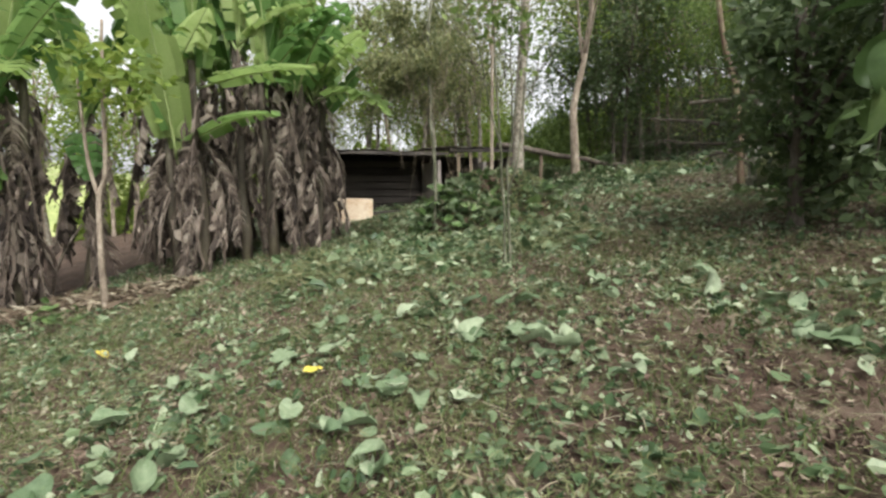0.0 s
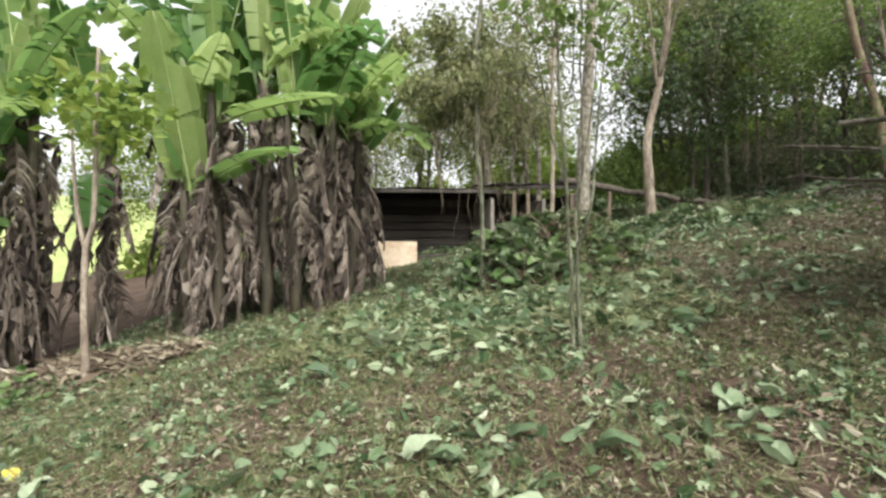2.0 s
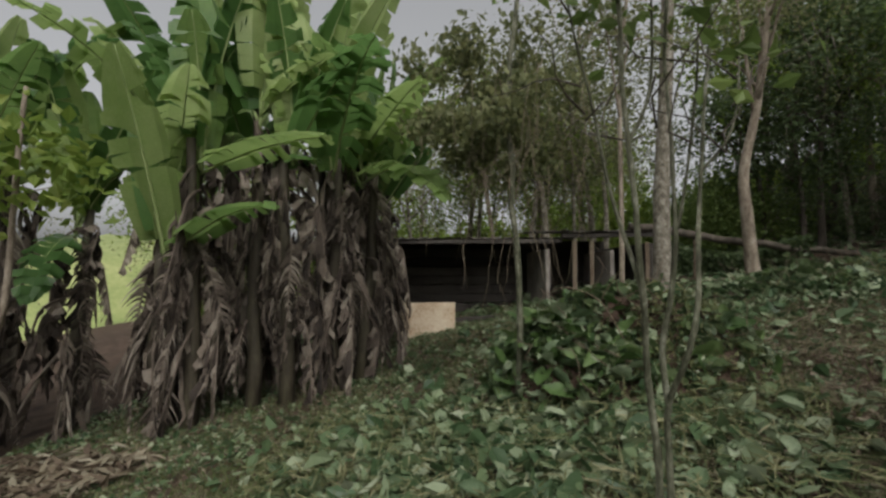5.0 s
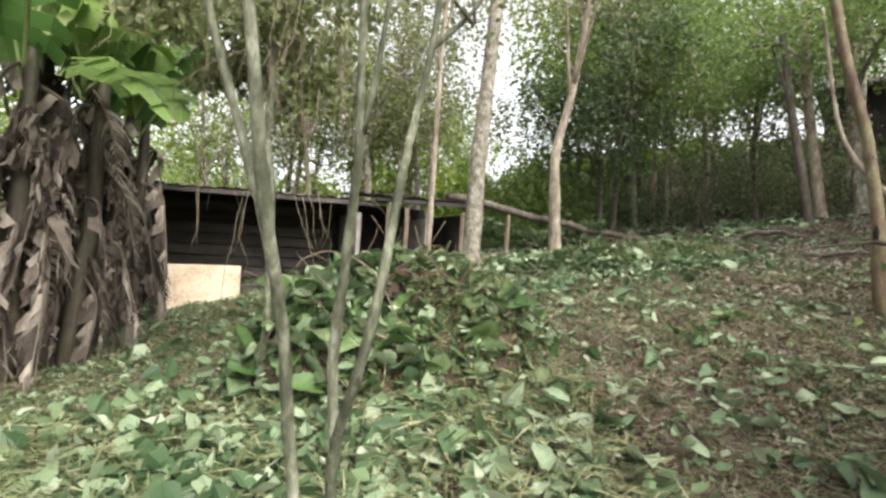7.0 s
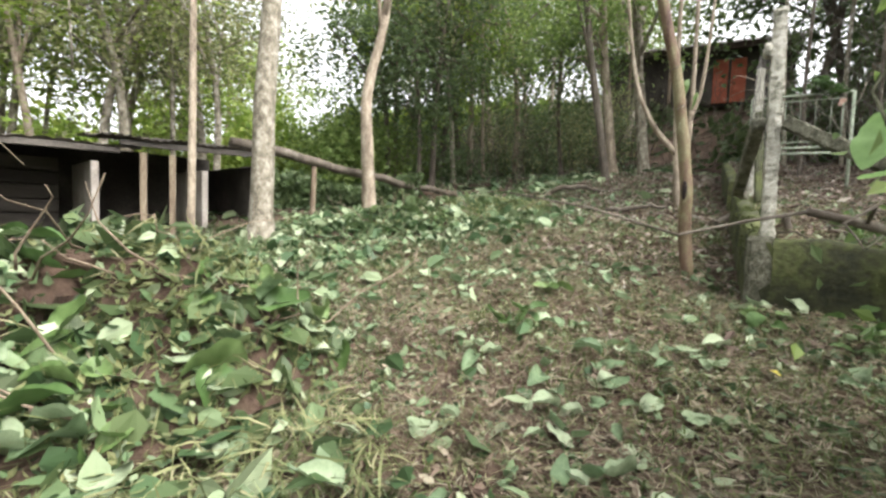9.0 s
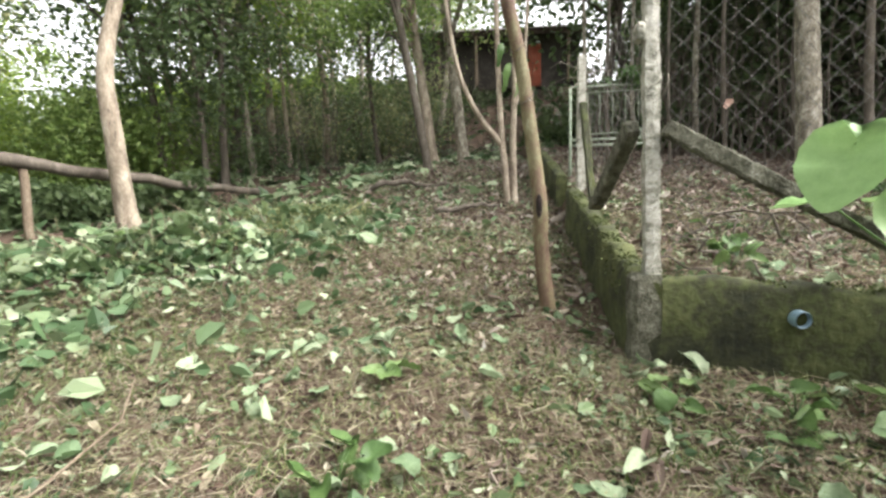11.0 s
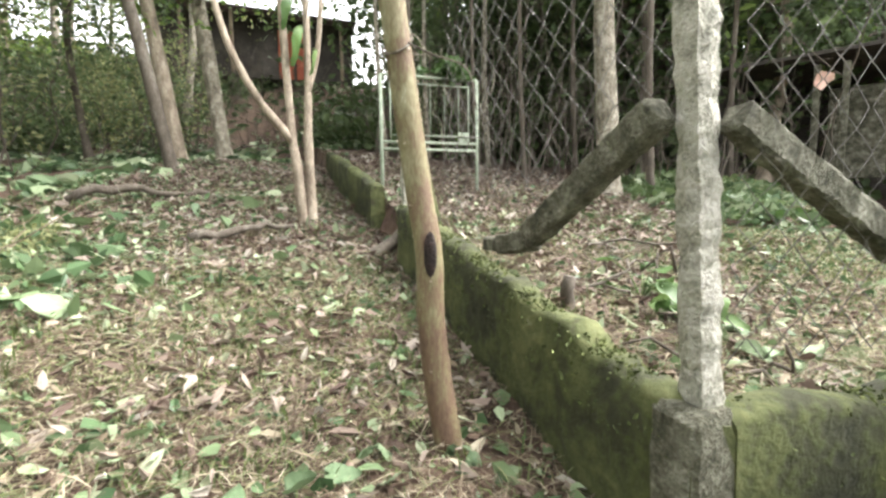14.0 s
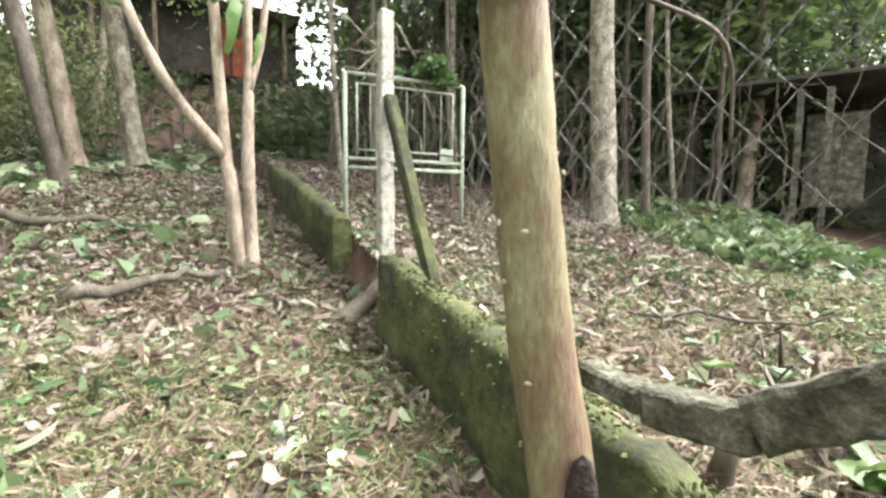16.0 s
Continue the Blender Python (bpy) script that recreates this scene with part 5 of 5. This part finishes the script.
for k, (x, y, n, s, h) in enumerate(((5.75, 8.0, 9, 0.14, 0.25), (5.95, 7.5, 12, 0.15, 0.35), (6.15, 7.1, 12, 0.16, 0.4), (5.5, 8.5, 6, 0.12, 0.2), (3.9, 9.4, 9, 0.14, 0.22), (4.6, 9.9, 6, 0.15, 0.15), (-5.6, 6.9, 9, 0.2, 0.35), (-5.0, 6.4, 8, 0.2, 0.3), (6.9, 8.6, 8, 0.16, 0.3), (7.4, 8.8, 8, 0.18, 0.3))):
    low_plant(x, y, n, s, VINE_LEAF, 100 + k, h)

def fern(x, y, seed, n=6, size=0.35):
    g = np.random.default_rng(seed)
    t = thing("fern", "small light green fern at the foot of the wall", "fern", "ferns by the wall", at=on_ground(x, y))
    for k in range(n):
        a_ = 2 * math.pi * k / n + g.uniform(-0.3, 0.3)
        out = np.array([math.cos(a_), math.sin(a_), 0])
        kk = np.linspace(0, 1, 12)[:, None]
        rib = out * size * 0.8 * kk + np.array([0, 0, 1.0]) * size * (0.9 * kk - 0.55 * kk ** 2)
        sets = [tube_arrays(rib, np.linspace(0.004, 0.0015, 12), 4)]
        side = np.array([-out[1], out[0], 0])
        v, q = [], []
        for i in range(2, 12):
            w = size * 0.28 * math.sin(math.pi * (i + 1) / 13)
            for sg in (1, -1):
                p = rib[i]
                tip = p + side * sg * w + out * w * 0.4 - [0, 0, 0.02]
                o = len(v)
                v += [p - out * 0.008, (p + tip) / 2 - out * 0.012, tip, (p + tip) / 2 + out * 0.012]
                q.append([o, o + 1, o + 2, o + 3])
        sets.append((np.array(v), np.array(q), np.zeros((0, 3), int)))
        v, q, t3 = join(sets)
        mesh_object("frond", v, q, VINE_LEAF, t, tris=t3)


for k, (x, y) in enumerate(((5.78, 8.1), (6.1, 7.5), (6.3, 7.15))):
    fern(x - 0.18, y - 0.1, 600 + k, (5, 7, 6)[k], (0.22, 0.34, 0.3)[k])

t = thing("young_vine", "few large bright leaves hanging in the twin-stemmed tree", "vine", at=(8.95, 12.15, 4.2))
gv = np.random.default_rng(620)
tube("stem", path_through([(0.1, -0.1, 0.9), (0.05, -0.02, 0.5), (0.02, 0, 0.2)], 5), 0.008, 0.004, BARK_DARK, t, 5)
for p, sz in (((0.02, -0.02, 0.42), 0.34), ((0.06, -0.16, 0.18), 0.22), ((0.0, 0.1, 0.75), 0.28)):
    ob = new("leaf", HEARTS_VINE[1])
    ob.parent = t
    ob.matrix_basis = pose(*p, 10, 75, 100 + gv.normal() * 40) @ Matrix.Diagonal((sz * 1.25, sz * 0.75, sz, 1))

# broad-leaved creeper in the dark tree
t = thing("creeper", "creeper with broad dark heart-shaped leaves hanging in the tree", "vine", at=(4.1, 4.4, 2.0))
gc = np.random.default_rng(310)
tube("stem", path_through([(0.4, 0.6, -1.2), (0.2, 0.2, -0.2), (0.0, 0.0, 0.6), (0.1, 0.1, 1.6)], 6), 0.012, 0.006, BARK_DARK, t, 6)
for k in range(22):
    put_leaf(HEARTS_VINE, gc, (gc.normal() * 0.35, gc.normal() * 0.3, gc.uniform(-0.2, 1.7)), gc.uniform(0.28, 0.5), t, 45)

# yellowed leaves
t = thing("yellow_leaves", "single yellowed leaves fallen on the grass", "leaves", at=(0, 0, 0))
YL = [heart_mesh("leaf", YELLOW_LEAF, gl, 0.2)]
for x, y in ((-3.41, 4.87), (-0.86, 3.62), (-2.24, 3.33), (4.83, 8.07)):
    put_leaf(YL, gl, on_ground(x, y, 0.07), 0.13 if x < 0 else 0.07, t, 15)

# dry banana leaf heap below the young tree
litter("dry_banana_leaves", "dry orange-brown leaves heaped below the banana plants", 2600, 0.32, STRAW, (-8.5, -4.0, 6.6, 8.3), 66, 0.1, 0.75, 0.12, lambda x, y: np.exp(-((y - 7.55 - 0.15 * (x + 6)) / 0.45) ** 2))


# moss tufts on the wall tops
gm = np.random.default_rng(320)
al = np.concatenate([gm.uniform(0, 3.15, 2600), gm.normal(0, 0.035, 2200)])
sd = np.concatenate([gm.normal(0, 0.055, 2600), gm.uniform(0, 4.0, 2200)])
xy = WALL_CORNER + al[:, None] * WALL_ALONG + sd[:, None] * WALL_FRONT
zz = 1.825 + 0.147 * (xy[:, 0] - 4) + 0.132 * (xy[:, 1] - 9) + gm.uniform(-0.02, 0.015, len(al)) - 0.25 * gm.random(len(al)) * (np.where(np.arange(len(al)) < 2600, np.abs(sd), np.abs(al)) > 0.08)
v, q = leaf_arrays(np.column_stack([xy, zz]), 0.024, gm, 0.3)
tagged(mesh_object("wall_moss", v, q, MOSS_TUFT), "tufts of green moss along the wall", "moss", kind="stuff")

# dry twig curling from the gate post
t = thing("dry_twig", "bare curling twig caught on the gate post", "twig", at=(9.43, 11.04, 4.4))
tube("twig", path_through([(0.1, 0.35, 0.05), (0.0, 0.12, 0.2), (0.0, -0.05, 0.17), (0.02, -0.15, 0.0), (0.05, -0.22, -0.1)], 6), 0.014, 0.006, BARK_GREY, t, 7)
for k in range(7):
    tube("twig", bend((0.05, 0.1, 0.0), (gm.normal() * 0.4, 0.5 + gm.normal() * 0.4, -0.2 + gm.normal() * 0.25), 6, 0.2, 330 + k), 0.008, 0.003, BARK_GREY, t, 5)

# creeper on top of the gate
t = thing("gate_creeper", "light green creeper hanging over the gate top", "vine", at=(10.3, 10.85, 4.35))
v, q = crown_arrays((0, 0, 0.05), (0.3, 0.4, 0.14), 160, 0.12, gm, 8)
mesh_object("leaves", v, q, VINE_LEAF, t)
for k in range(6):
    tube("strand", bend((gm.normal() * 0.1, gm.normal() * 0.3, 0), (gm.normal() * 0.1, gm.normal() * 0.35, -gm.uniform(0.4, 1.2)), 7, 0.15, 340 + k), 0.006, 0.004, BARK_GREY, t, 5)

# stump and sticks inside the fence
t = thing("stump", "small dark broken stump behind the wall", "stump", at=on_ground(6.95, 9.2))
tube("stump", bend((0, 0, -0.1), (-0.05, 0.03, 0.22), 5, 0.05, 350), 0.045, 0.035, BARK_DARK, t, 9, 0.1)
for k in range(12):
    x, y = 6.3 + gm.random() * 2.2, 8.3 + gm.random() * 0.9
    t = thing("stick", "dark fallen stick behind the low wall", "stick", "sticks behind the wall", at=on_ground(x, y, 0.04))
    tube("stick", bend((0, 0, 0), (gm.normal() * 0.35, gm.normal() * 0.35, 0.1 + 0.12 * gm.random()), 7, 0.15, 360 + k), 0.014, 0.006, BARK_DARK, t, 6, 0.06)

# slim tree in the heap, draped with dry creeper
b = np.array(on_ground(0.02, 9.1))
t = thing("draped_tree", "slim brown trunk draped with hanging dry creeper", "tree", at=b)
tube("trunk", bend((0, 0, -0.15), (-0.05, 0.05, 5.2), 14, 0.12, 399), 0.038, 0.028, BARK_MOSS, t, 9)
for k in range(60):
    a_ = np.array([gm.normal() * 0.4, gm.normal() * 0.35, 3.2 + gm.normal() * 0.6])
    tube("strand", bend(a_, a_ + [gm.normal() * 0.25, gm.normal() * 0.2, -gm.uniform(0.6, 1.6)], 8, 0.12, 400 + k), 0.004, 0.002, STRAW, t, 4)
v, q = crown_arrays((-0.4, 0.45, 3.6), (1.2, 1.0, 0.95), 5200, 0.1, gm, 44, droop=1.0)
tagged(mesh_object("dry_leaves", v, q, GREY_LEAF, t), kind="stuff")

# arching stem with wilted leaves on the heap
t = thing("wilted_shoot", "bent cut shoot with two wilted hanging leaves", "branch", at=on_ground(0.7, 9.2, 0.75))
tube("stem", path_through([(0.5, 0.1, -0.3), (0.2, 0, 0.25), (-0.15, 0, 0.42), (-0.4, -0.05, 0.35), (-0.5, -0.05, 0.2)], 6), 0.008, 0.004, WOOD, t, 6)
for p in ((-0.5, -0.05, 0.2), (-0.2, 0, 0.36)):
    ob = new("leaf", HEARTS_CUT[0])
    ob.parent = t
    ob.matrix_basis = pose(*p, 20, 80, 30) @ Matrix.Scale(0.17, 4)

# slim trunks standing in the enclosure
for k, (x, y, r, lx) in enumerate(((12.6, 8.1, 0.07, -0.2), (13.6, 7.4, 0.05, 0.8), (14.4, 9.3, 0.06, 0.1), (13.2, 10.2, 0.05, -0.1), (14.8, 11.2, 0.08, 0.2), (12.3, 10.9, 0.035, 0.05), (15.0, 7.9, 0.07, -0.1), (14.2, 12.4, 0.06, 0.15), (11.8, 11.9, 0.04, 0.3), (14.3, 6.5, 0.06, -0.3), (13.0, 12.9, 0.05, -0.2))):
    b = on_ground(x, y)
    tree("slim_tree", "slim grey trunk standing in the overgrown enclosure", [b, (x + lx * 0.4, y + 0.1, b[2] + 2), (x + lx, y + 0.1, b[2] + 4.5), (x + lx * 1.3, y, b[2] + 7)], r, r * 0.5, (BARK_DARK, BARK_GREY, BARK_DARK)[k % 3], DARK_LEAF, ((x + lx, y, b[2] + 6.5), (1.3, 1.3, 1.2)), 700, 0.18, 500 + k, 5, 10, "slim trunks in the enclosure")


def back_shed():
    o = Vector((14.9, 5.0, float(ground_z(14.9, 5.0))))
    t = thing("back_shed", "dark open shed with pale posts behind the enclosure", "shed", at=o, turn=241)
    H = 5.15 - o.z
    for x in (0.0, 0.42):
        part("post", box_bm((0.11, 0.11, H), (x, 0, H / 2), None, 0.01, 0.004, 4), DARK_CONCRETE, t)
    part("panel", box_bm((0.9, 0.06, H * 0.72), (0.55, 0.75, H * 0.5), None, 0.01, 0.003, 3), DARK_CONCRETE, t, "grey plastered panel")
    part("back_wall", box_bm((6.5, 0.12, H), (1.4, 2.2, H / 2), None, 0.01), SHED_WALL, t)
    for x in (-1.75, 4.55):
        part("side_wall", box_bm((0.12, 2.2, H), (x, 1.1, H / 2), None, 0.01), SHED_WALL, t)
    part("roof", box_bm((7.0, 2.7, 0.08), (1.4, 1.15, H + 0.05), pose(0, 0, 0, -6, 0, 0), 0.01, 0.006, 8), SHED_WALL, t)


back_shed()


# ---------------------------------------------------------------- the woods round the place
def woods():
    g = np.random.default_rng(200)
    kinds = []
    for k in range(5):
        mat = (DARK_LEAF, MID_LEAF, GREY_LEAF, DARK_LEAF, BRIGHT_LEAF)[k]
        kinds.append(tree("forest_tree", ("dark-leaved forest tree", "green-leaved forest tree", "grey-green feathery forest tree", "dense dark forest tree", "light yellow-green tree")[k] + " among the surrounding woods", [(0, 0, 0), (g.normal() * 0.2, g.normal() * 0.2, 3), (g.normal() * 0.3, g.normal() * 0.3, 7)], 0.1, 0.04, (BARK_DARK, BARK_TAN, BARK_GREY, BARK_DARK, BARK_TAN)[k], mat,
                          ((0, 0, (5.0, 5.2, 5.2, 4.9, 5.2)[k]), (2.4, 2.4, (3.2, 3.3, 3.4, 3.2, 3.2)[k])), (3000, 2900, 2700, 3300, 2900)[k], (0.155, 0.13, 0.1, 0.155, 0.16)[k], 210 + k, 11, 60, "woods", droop=0.3 if k == 2 else 0))
    for ob in kinds:
        ob.location = (0, 0, -60)
    spots = []

    def put(kind, x, y, s, up=0.0):
        # an open lane towards the far house
        along, side = (x - 5.4) * 0.796 + (y - 9.9) * 0.605, abs((x - 5.4) * 0.605 - (y - 9.9) * 0.796)
        if 0 < along < 26 and side < 2.0:
            return
        c = copy_thing(kinds[kind], pose(x, y, float(ground_z(x, y)) - 0.05 + up, g.normal() * 3.5, g.normal() * 3.5, g.uniform(0, 360)))
        fat = s * g.uniform(0.75, 1.35)
        c.scale = (fat, fat, s * g.uniform(0.85, 1.2))

    # dark woods to the right and ahead of the last stretch
    for _ in range(36):
        x, y = g.uniform(15.5, 30), g.uniform(-4, 16)
        put(int(g.choice([0, 3, 0, 1])), x, y, g.uniform(0.9, 1.5))
    # behind the slope, ahead
    for _ in range(13):
        x, y = g.uniform(7.5, 26), g.uniform(20.5, 33)
        put(int(g.choice([1, 4, 2, 2, 1])), x, y, g.uniform(0.8, 1.3))
    for k, (x, y, sc) in enumerate(((8.6, 20.6, 1.1), (11.2, 20.9, 1.2), (10.0, 23.2, 1.35), (13.2, 21.8, 1.25), (14.5, 19.2, 1.0), (16.6, 21.2, 1.2), (7.2, 22.5, 1.2), (12.5, 25.0, 1.5), (9.0, 27.0, 1.5), (15.5, 24.5, 1.4), (7.7, 20.3, 1.0), (8.4, 21.6, 1.2), (7.1, 19.9, 0.8), (6.6, 21.4, 0.9), (18.0, 18.0, 1.2), (13.8, 17.6, 0.9), (16.2, 16.2, 1.0), (19.0, 24.0, 1.4), (11.4, 18.6, 0.8))):
        put((2, 1, 0, 2, 1, 2, 4, 1)[k % 8] if not (x < 8.5 and y < 22) else (3, 0)[k % 2], x, y, sc)
    # feathery grey-green trees behind the shed
    for _ in range(8):
        x, y = g.uniform(-6, 2.5), g.uniform(18.5, 23)
        put(2, x, y, g.uniform(0.9, 1.2))
    # light trees on the far side
    for _ in range(9):
        x, y = g.uniform(-22, 4), g.uniform(30, 42)
        put(4, x, y, g.uniform(0.9, 1.3), -2)
    # behind the bananas and behind the camera
    for _ in range(5):
        x, y = g.uniform(-24, -14), g.uniform(15, 26)
        put(int(g.choice([2, 4, 1])), x, y, g.uniform(0.8, 1.2))
    for x, y, k in ((-6.2, 16.8, 4), (-4.2, 18.4, 2), (-4.8, 19.6, 4), (-3.0, 20.6, 2), (-1.8, 19.4, 4), (-0.4, 21.2, 4), (-3.8, 22.6, 4), (0.6, 19.8, 2)):
        put(k, x, y, g.uniform(0.8, 1.0))
    for _ in range(26):
        a_ = g.uniform(math.pi, 2 * math.pi)
        put(int(g.choice([0, 1, 2])), 4 + 17 * math.cos(a_), -2 + 13 * math.sin(a_), g.uniform(0.9, 1.3))
    # dense dark stand behind the enclosure
    for x, y in ((16.5, 3.0), (17.5, 5.2), (18.2, 7.4), (17.2, 9.0), (18.6, 10.6), (19.8, 4.0), (20.5, 8.4), (21.0, 6.0), (19.2, 12.2), (22.0, 10.0), (16.4, 6.6), (20.2, 2.0)):
        put(int(g.choice([0, 3])), x, y, g.uniform(1.0, 1.4), -1.0)
    for ob in kinds:
        for o in (*ob.children_recursive, ob):
            bpy.data.objects.remove(o)


woods()


def undergrowth(name, label, n, area, size, mat, seed, height=1.2):
    g = np.random.default_rng(seed)
    x, y = ground_area(g, n, *area)
    tall = height * (0.4 + 0.6 * np.abs(np.sin(x * 0.9 + seed) * np.sin(y * 0.8)))
    z = ground_z(x, y) + tall * g.random(n)
    v, q = leaf_arrays(np.stack([x, y, z], 1), size, g, 0.32, 0.1)
    return tagged(mesh_object(name, v, q, mat), label, "undergrowth", kind="stuff")


def shrubs(label, n, bushes, area, size, mat, seed, height):
    """Loose bushes: leaves bunched round leaning stems, with gaps between."""
    g = np.random.default_rng(seed)
    bx, by = ground_area(g, bushes, *area)
    lane = np.abs((bx - 5.4) * 0.605 - (by - 9.9) * 0.796) > 2.0
    bx, by = bx[lane], by[lane]
    bh = height * g.uniform(0.4, 1.0, len(bx))
    k = g.integers(0, len(bx), n)
    h = g.random(n) ** 0.8
    w = 0.18 + 0.4 * np.sin(h * 2.6)
    x, y = bx[k] + g.normal(0, 1, n) * w + 0.3 * np.sin(bx[k] * 9) * h, by[k] + g.normal(0, 1, n) * w
    v, q = leaf_arrays(np.stack([x, y, ground_z(x, y) + bh[k] * h], 1), size, g, 0.28, 0.15)
    return tagged(mesh_object("shrubs", v, q, mat), label, "shrubs", kind="stuff")


shrubs("loose dark green bushes between the trunks on the slope", 5000, 16, (8.5, 20, 18.6, 25), 0.13, DARK_LEAF, 230, 2.6)
shrubs("feathery grey-green bushes at the edge of the woods", 6500, 20, (8, 22, 18.2, 24), 0.11, GREY_LEAF, 231, 3.2)
shrubs("light green bushes behind the leaning log", 9000, 16, (3.2, 8.5, 20, 24), 0.13, MID_LEAF, 232, 3.2)
undergrowth("undergrowth", "dark undergrowth between the far trunks", 22000, (15.5, 30, -4, 17), 0.27, DARK_LEAF, 220, 2.2)
undergrowth("undergrowth", "green undergrowth at the edge of the woods", 14000, (8.8, 26, 20.5, 30), 0.2, DARK_LEAF, 221, 1.0)
undergrowth("undergrowth", "green bushes beside the leaning log", 6000, (2.8, 6.4, 17.6, 20.0), 0.16, DARK_LEAF, 222, 0.9)

# tangle of thin bare stems in the enclosure and under the trees
def twig_tangle(label, n, area, seed, height):
    g = np.random.default_rng(seed)
    x, y = ground_area(g, n, *area)
    sets = []
    for i in range(n):
        b = np.array([x[i], y[i], float(ground_z(x[i], y[i])) - 0.05])
        tip = b + [g.normal() * 0.7, g.normal() * 0.7, height * g.uniform(0.35, 1.0)]
        sets.append(tube_arrays(bend(b, tip, 6, 0.25, seed * 1000 + i), np.linspace(g.uniform(0.008, 0.022), 0.004, 6), 4))
        for _ in range(2):
            m = b + (tip - b) * g.uniform(0.3, 0.8)
            sets.append(tube_arrays(bend(m, m + [g.normal() * 0.6, g.normal() * 0.6, g.uniform(-0.2, 0.8)], 4, 0.2, seed * 900 + i), np.linspace(0.008, 0.003, 4), 4))
    v, q, t3 = join(sets)
    return tagged(mesh_object("bare_stems", v, q, BARK_DARK, tris=t3), label, "stems", kind="stuff")


twig_tangle("thin grey bare stems and dead twigs crowding the enclosure", 210, (13.0, 18.5, 5.5, 13.5), 71, 4.2)
twig_tangle("thin bare stems under the trees on the slope", 160, (8.5, 20, 18, 23), 72, 3.4)

undergrowth("undergrowth", "tall dense thicket closing the far side of the woods", 20000, (27, 40, -10, 19), 0.55, DARK_LEAF, 223, 6.0)
undergrowth("undergrowth", "tall green thicket behind the slope", 15000, (8, 34, 31, 40), 0.6, BRIGHT_LEAF, 224, 2.0)
undergrowth("undergrowth", "light green thicket behind the shed", 18000, (-20, 8, 24, 30), 0.34, BRIGHT_LEAF, 225, 3.2)

# far hillside
n = 40
v, f = [], []
for i in range(n + 1):
    for j in range(13):
        a_ = math.radians(40 + 120 * i / n)
        r = 40 + j * 5
        h = 2.5 + 6 * math.sin(math.pi / 2 * j / 12) * (0.8 + 0.3 * math.sin(i * 0.45)) + 0.5 * math.sin(i * 2.1 + j)
        v.append((r * math.cos(a_), r * math.sin(a_), h - 2 * (j == 0) * 3))
for i in range(n):
    for j in range(12):
        o = i * 13 + j
        f.append([o, o + 13, o + 14, o + 1])
tagged(mesh_object("backdrop_hill", v, f, HILL, smooth=True), "sunlit yellow-green hillside in the distance", "hill", kind="structure")


# far house with a red wall, seen between the trunks
def far_house():
    t = thing("house", "far low dark house with red doors under a wide roof", "house", at=(21.6, 22.2, float(ground_z(21.6, 22.2)) - 0.2), turn=-50)
    part("wall", box_bm((7, 4, 2.3), (0, 0, 1.15), None, 0.03), SHED_WALL, t)
    bm = bmesh.new()
    for x in (-4.2, 4.2):
        for y, z in ((-3.0, 2.2), (0, 3.3), (3.0, 2.2)):
            bm.verts.new((x, y, z))
    bm.verts.ensure_lookup_table()
    for a_, b_, c_, d_ in ((0, 3, 4, 1), (1, 4, 5, 2)):
        bm.faces.new([bm.verts[i] for i in (a_, b_, c_, d_)])
    bmesh.ops.solidify(bm, geom=bm.faces[:], thickness=0.12)
    part("roof", bm, ROOF, t)
    for x in (0.9, 1.55):
        part("door", box_bm((0.55, 0.07, 1.8), (x, -2.03, 0.95), None, 0.02), RED_WALL, t, "red-painted boarded door")
    for x in (-2.6, -1.0, 2.9):
        part("post", box_bm((0.12, 0.12, 2.2), (x, -2.7, 1.1), None, 0.02), WOOD, t)


far_house()
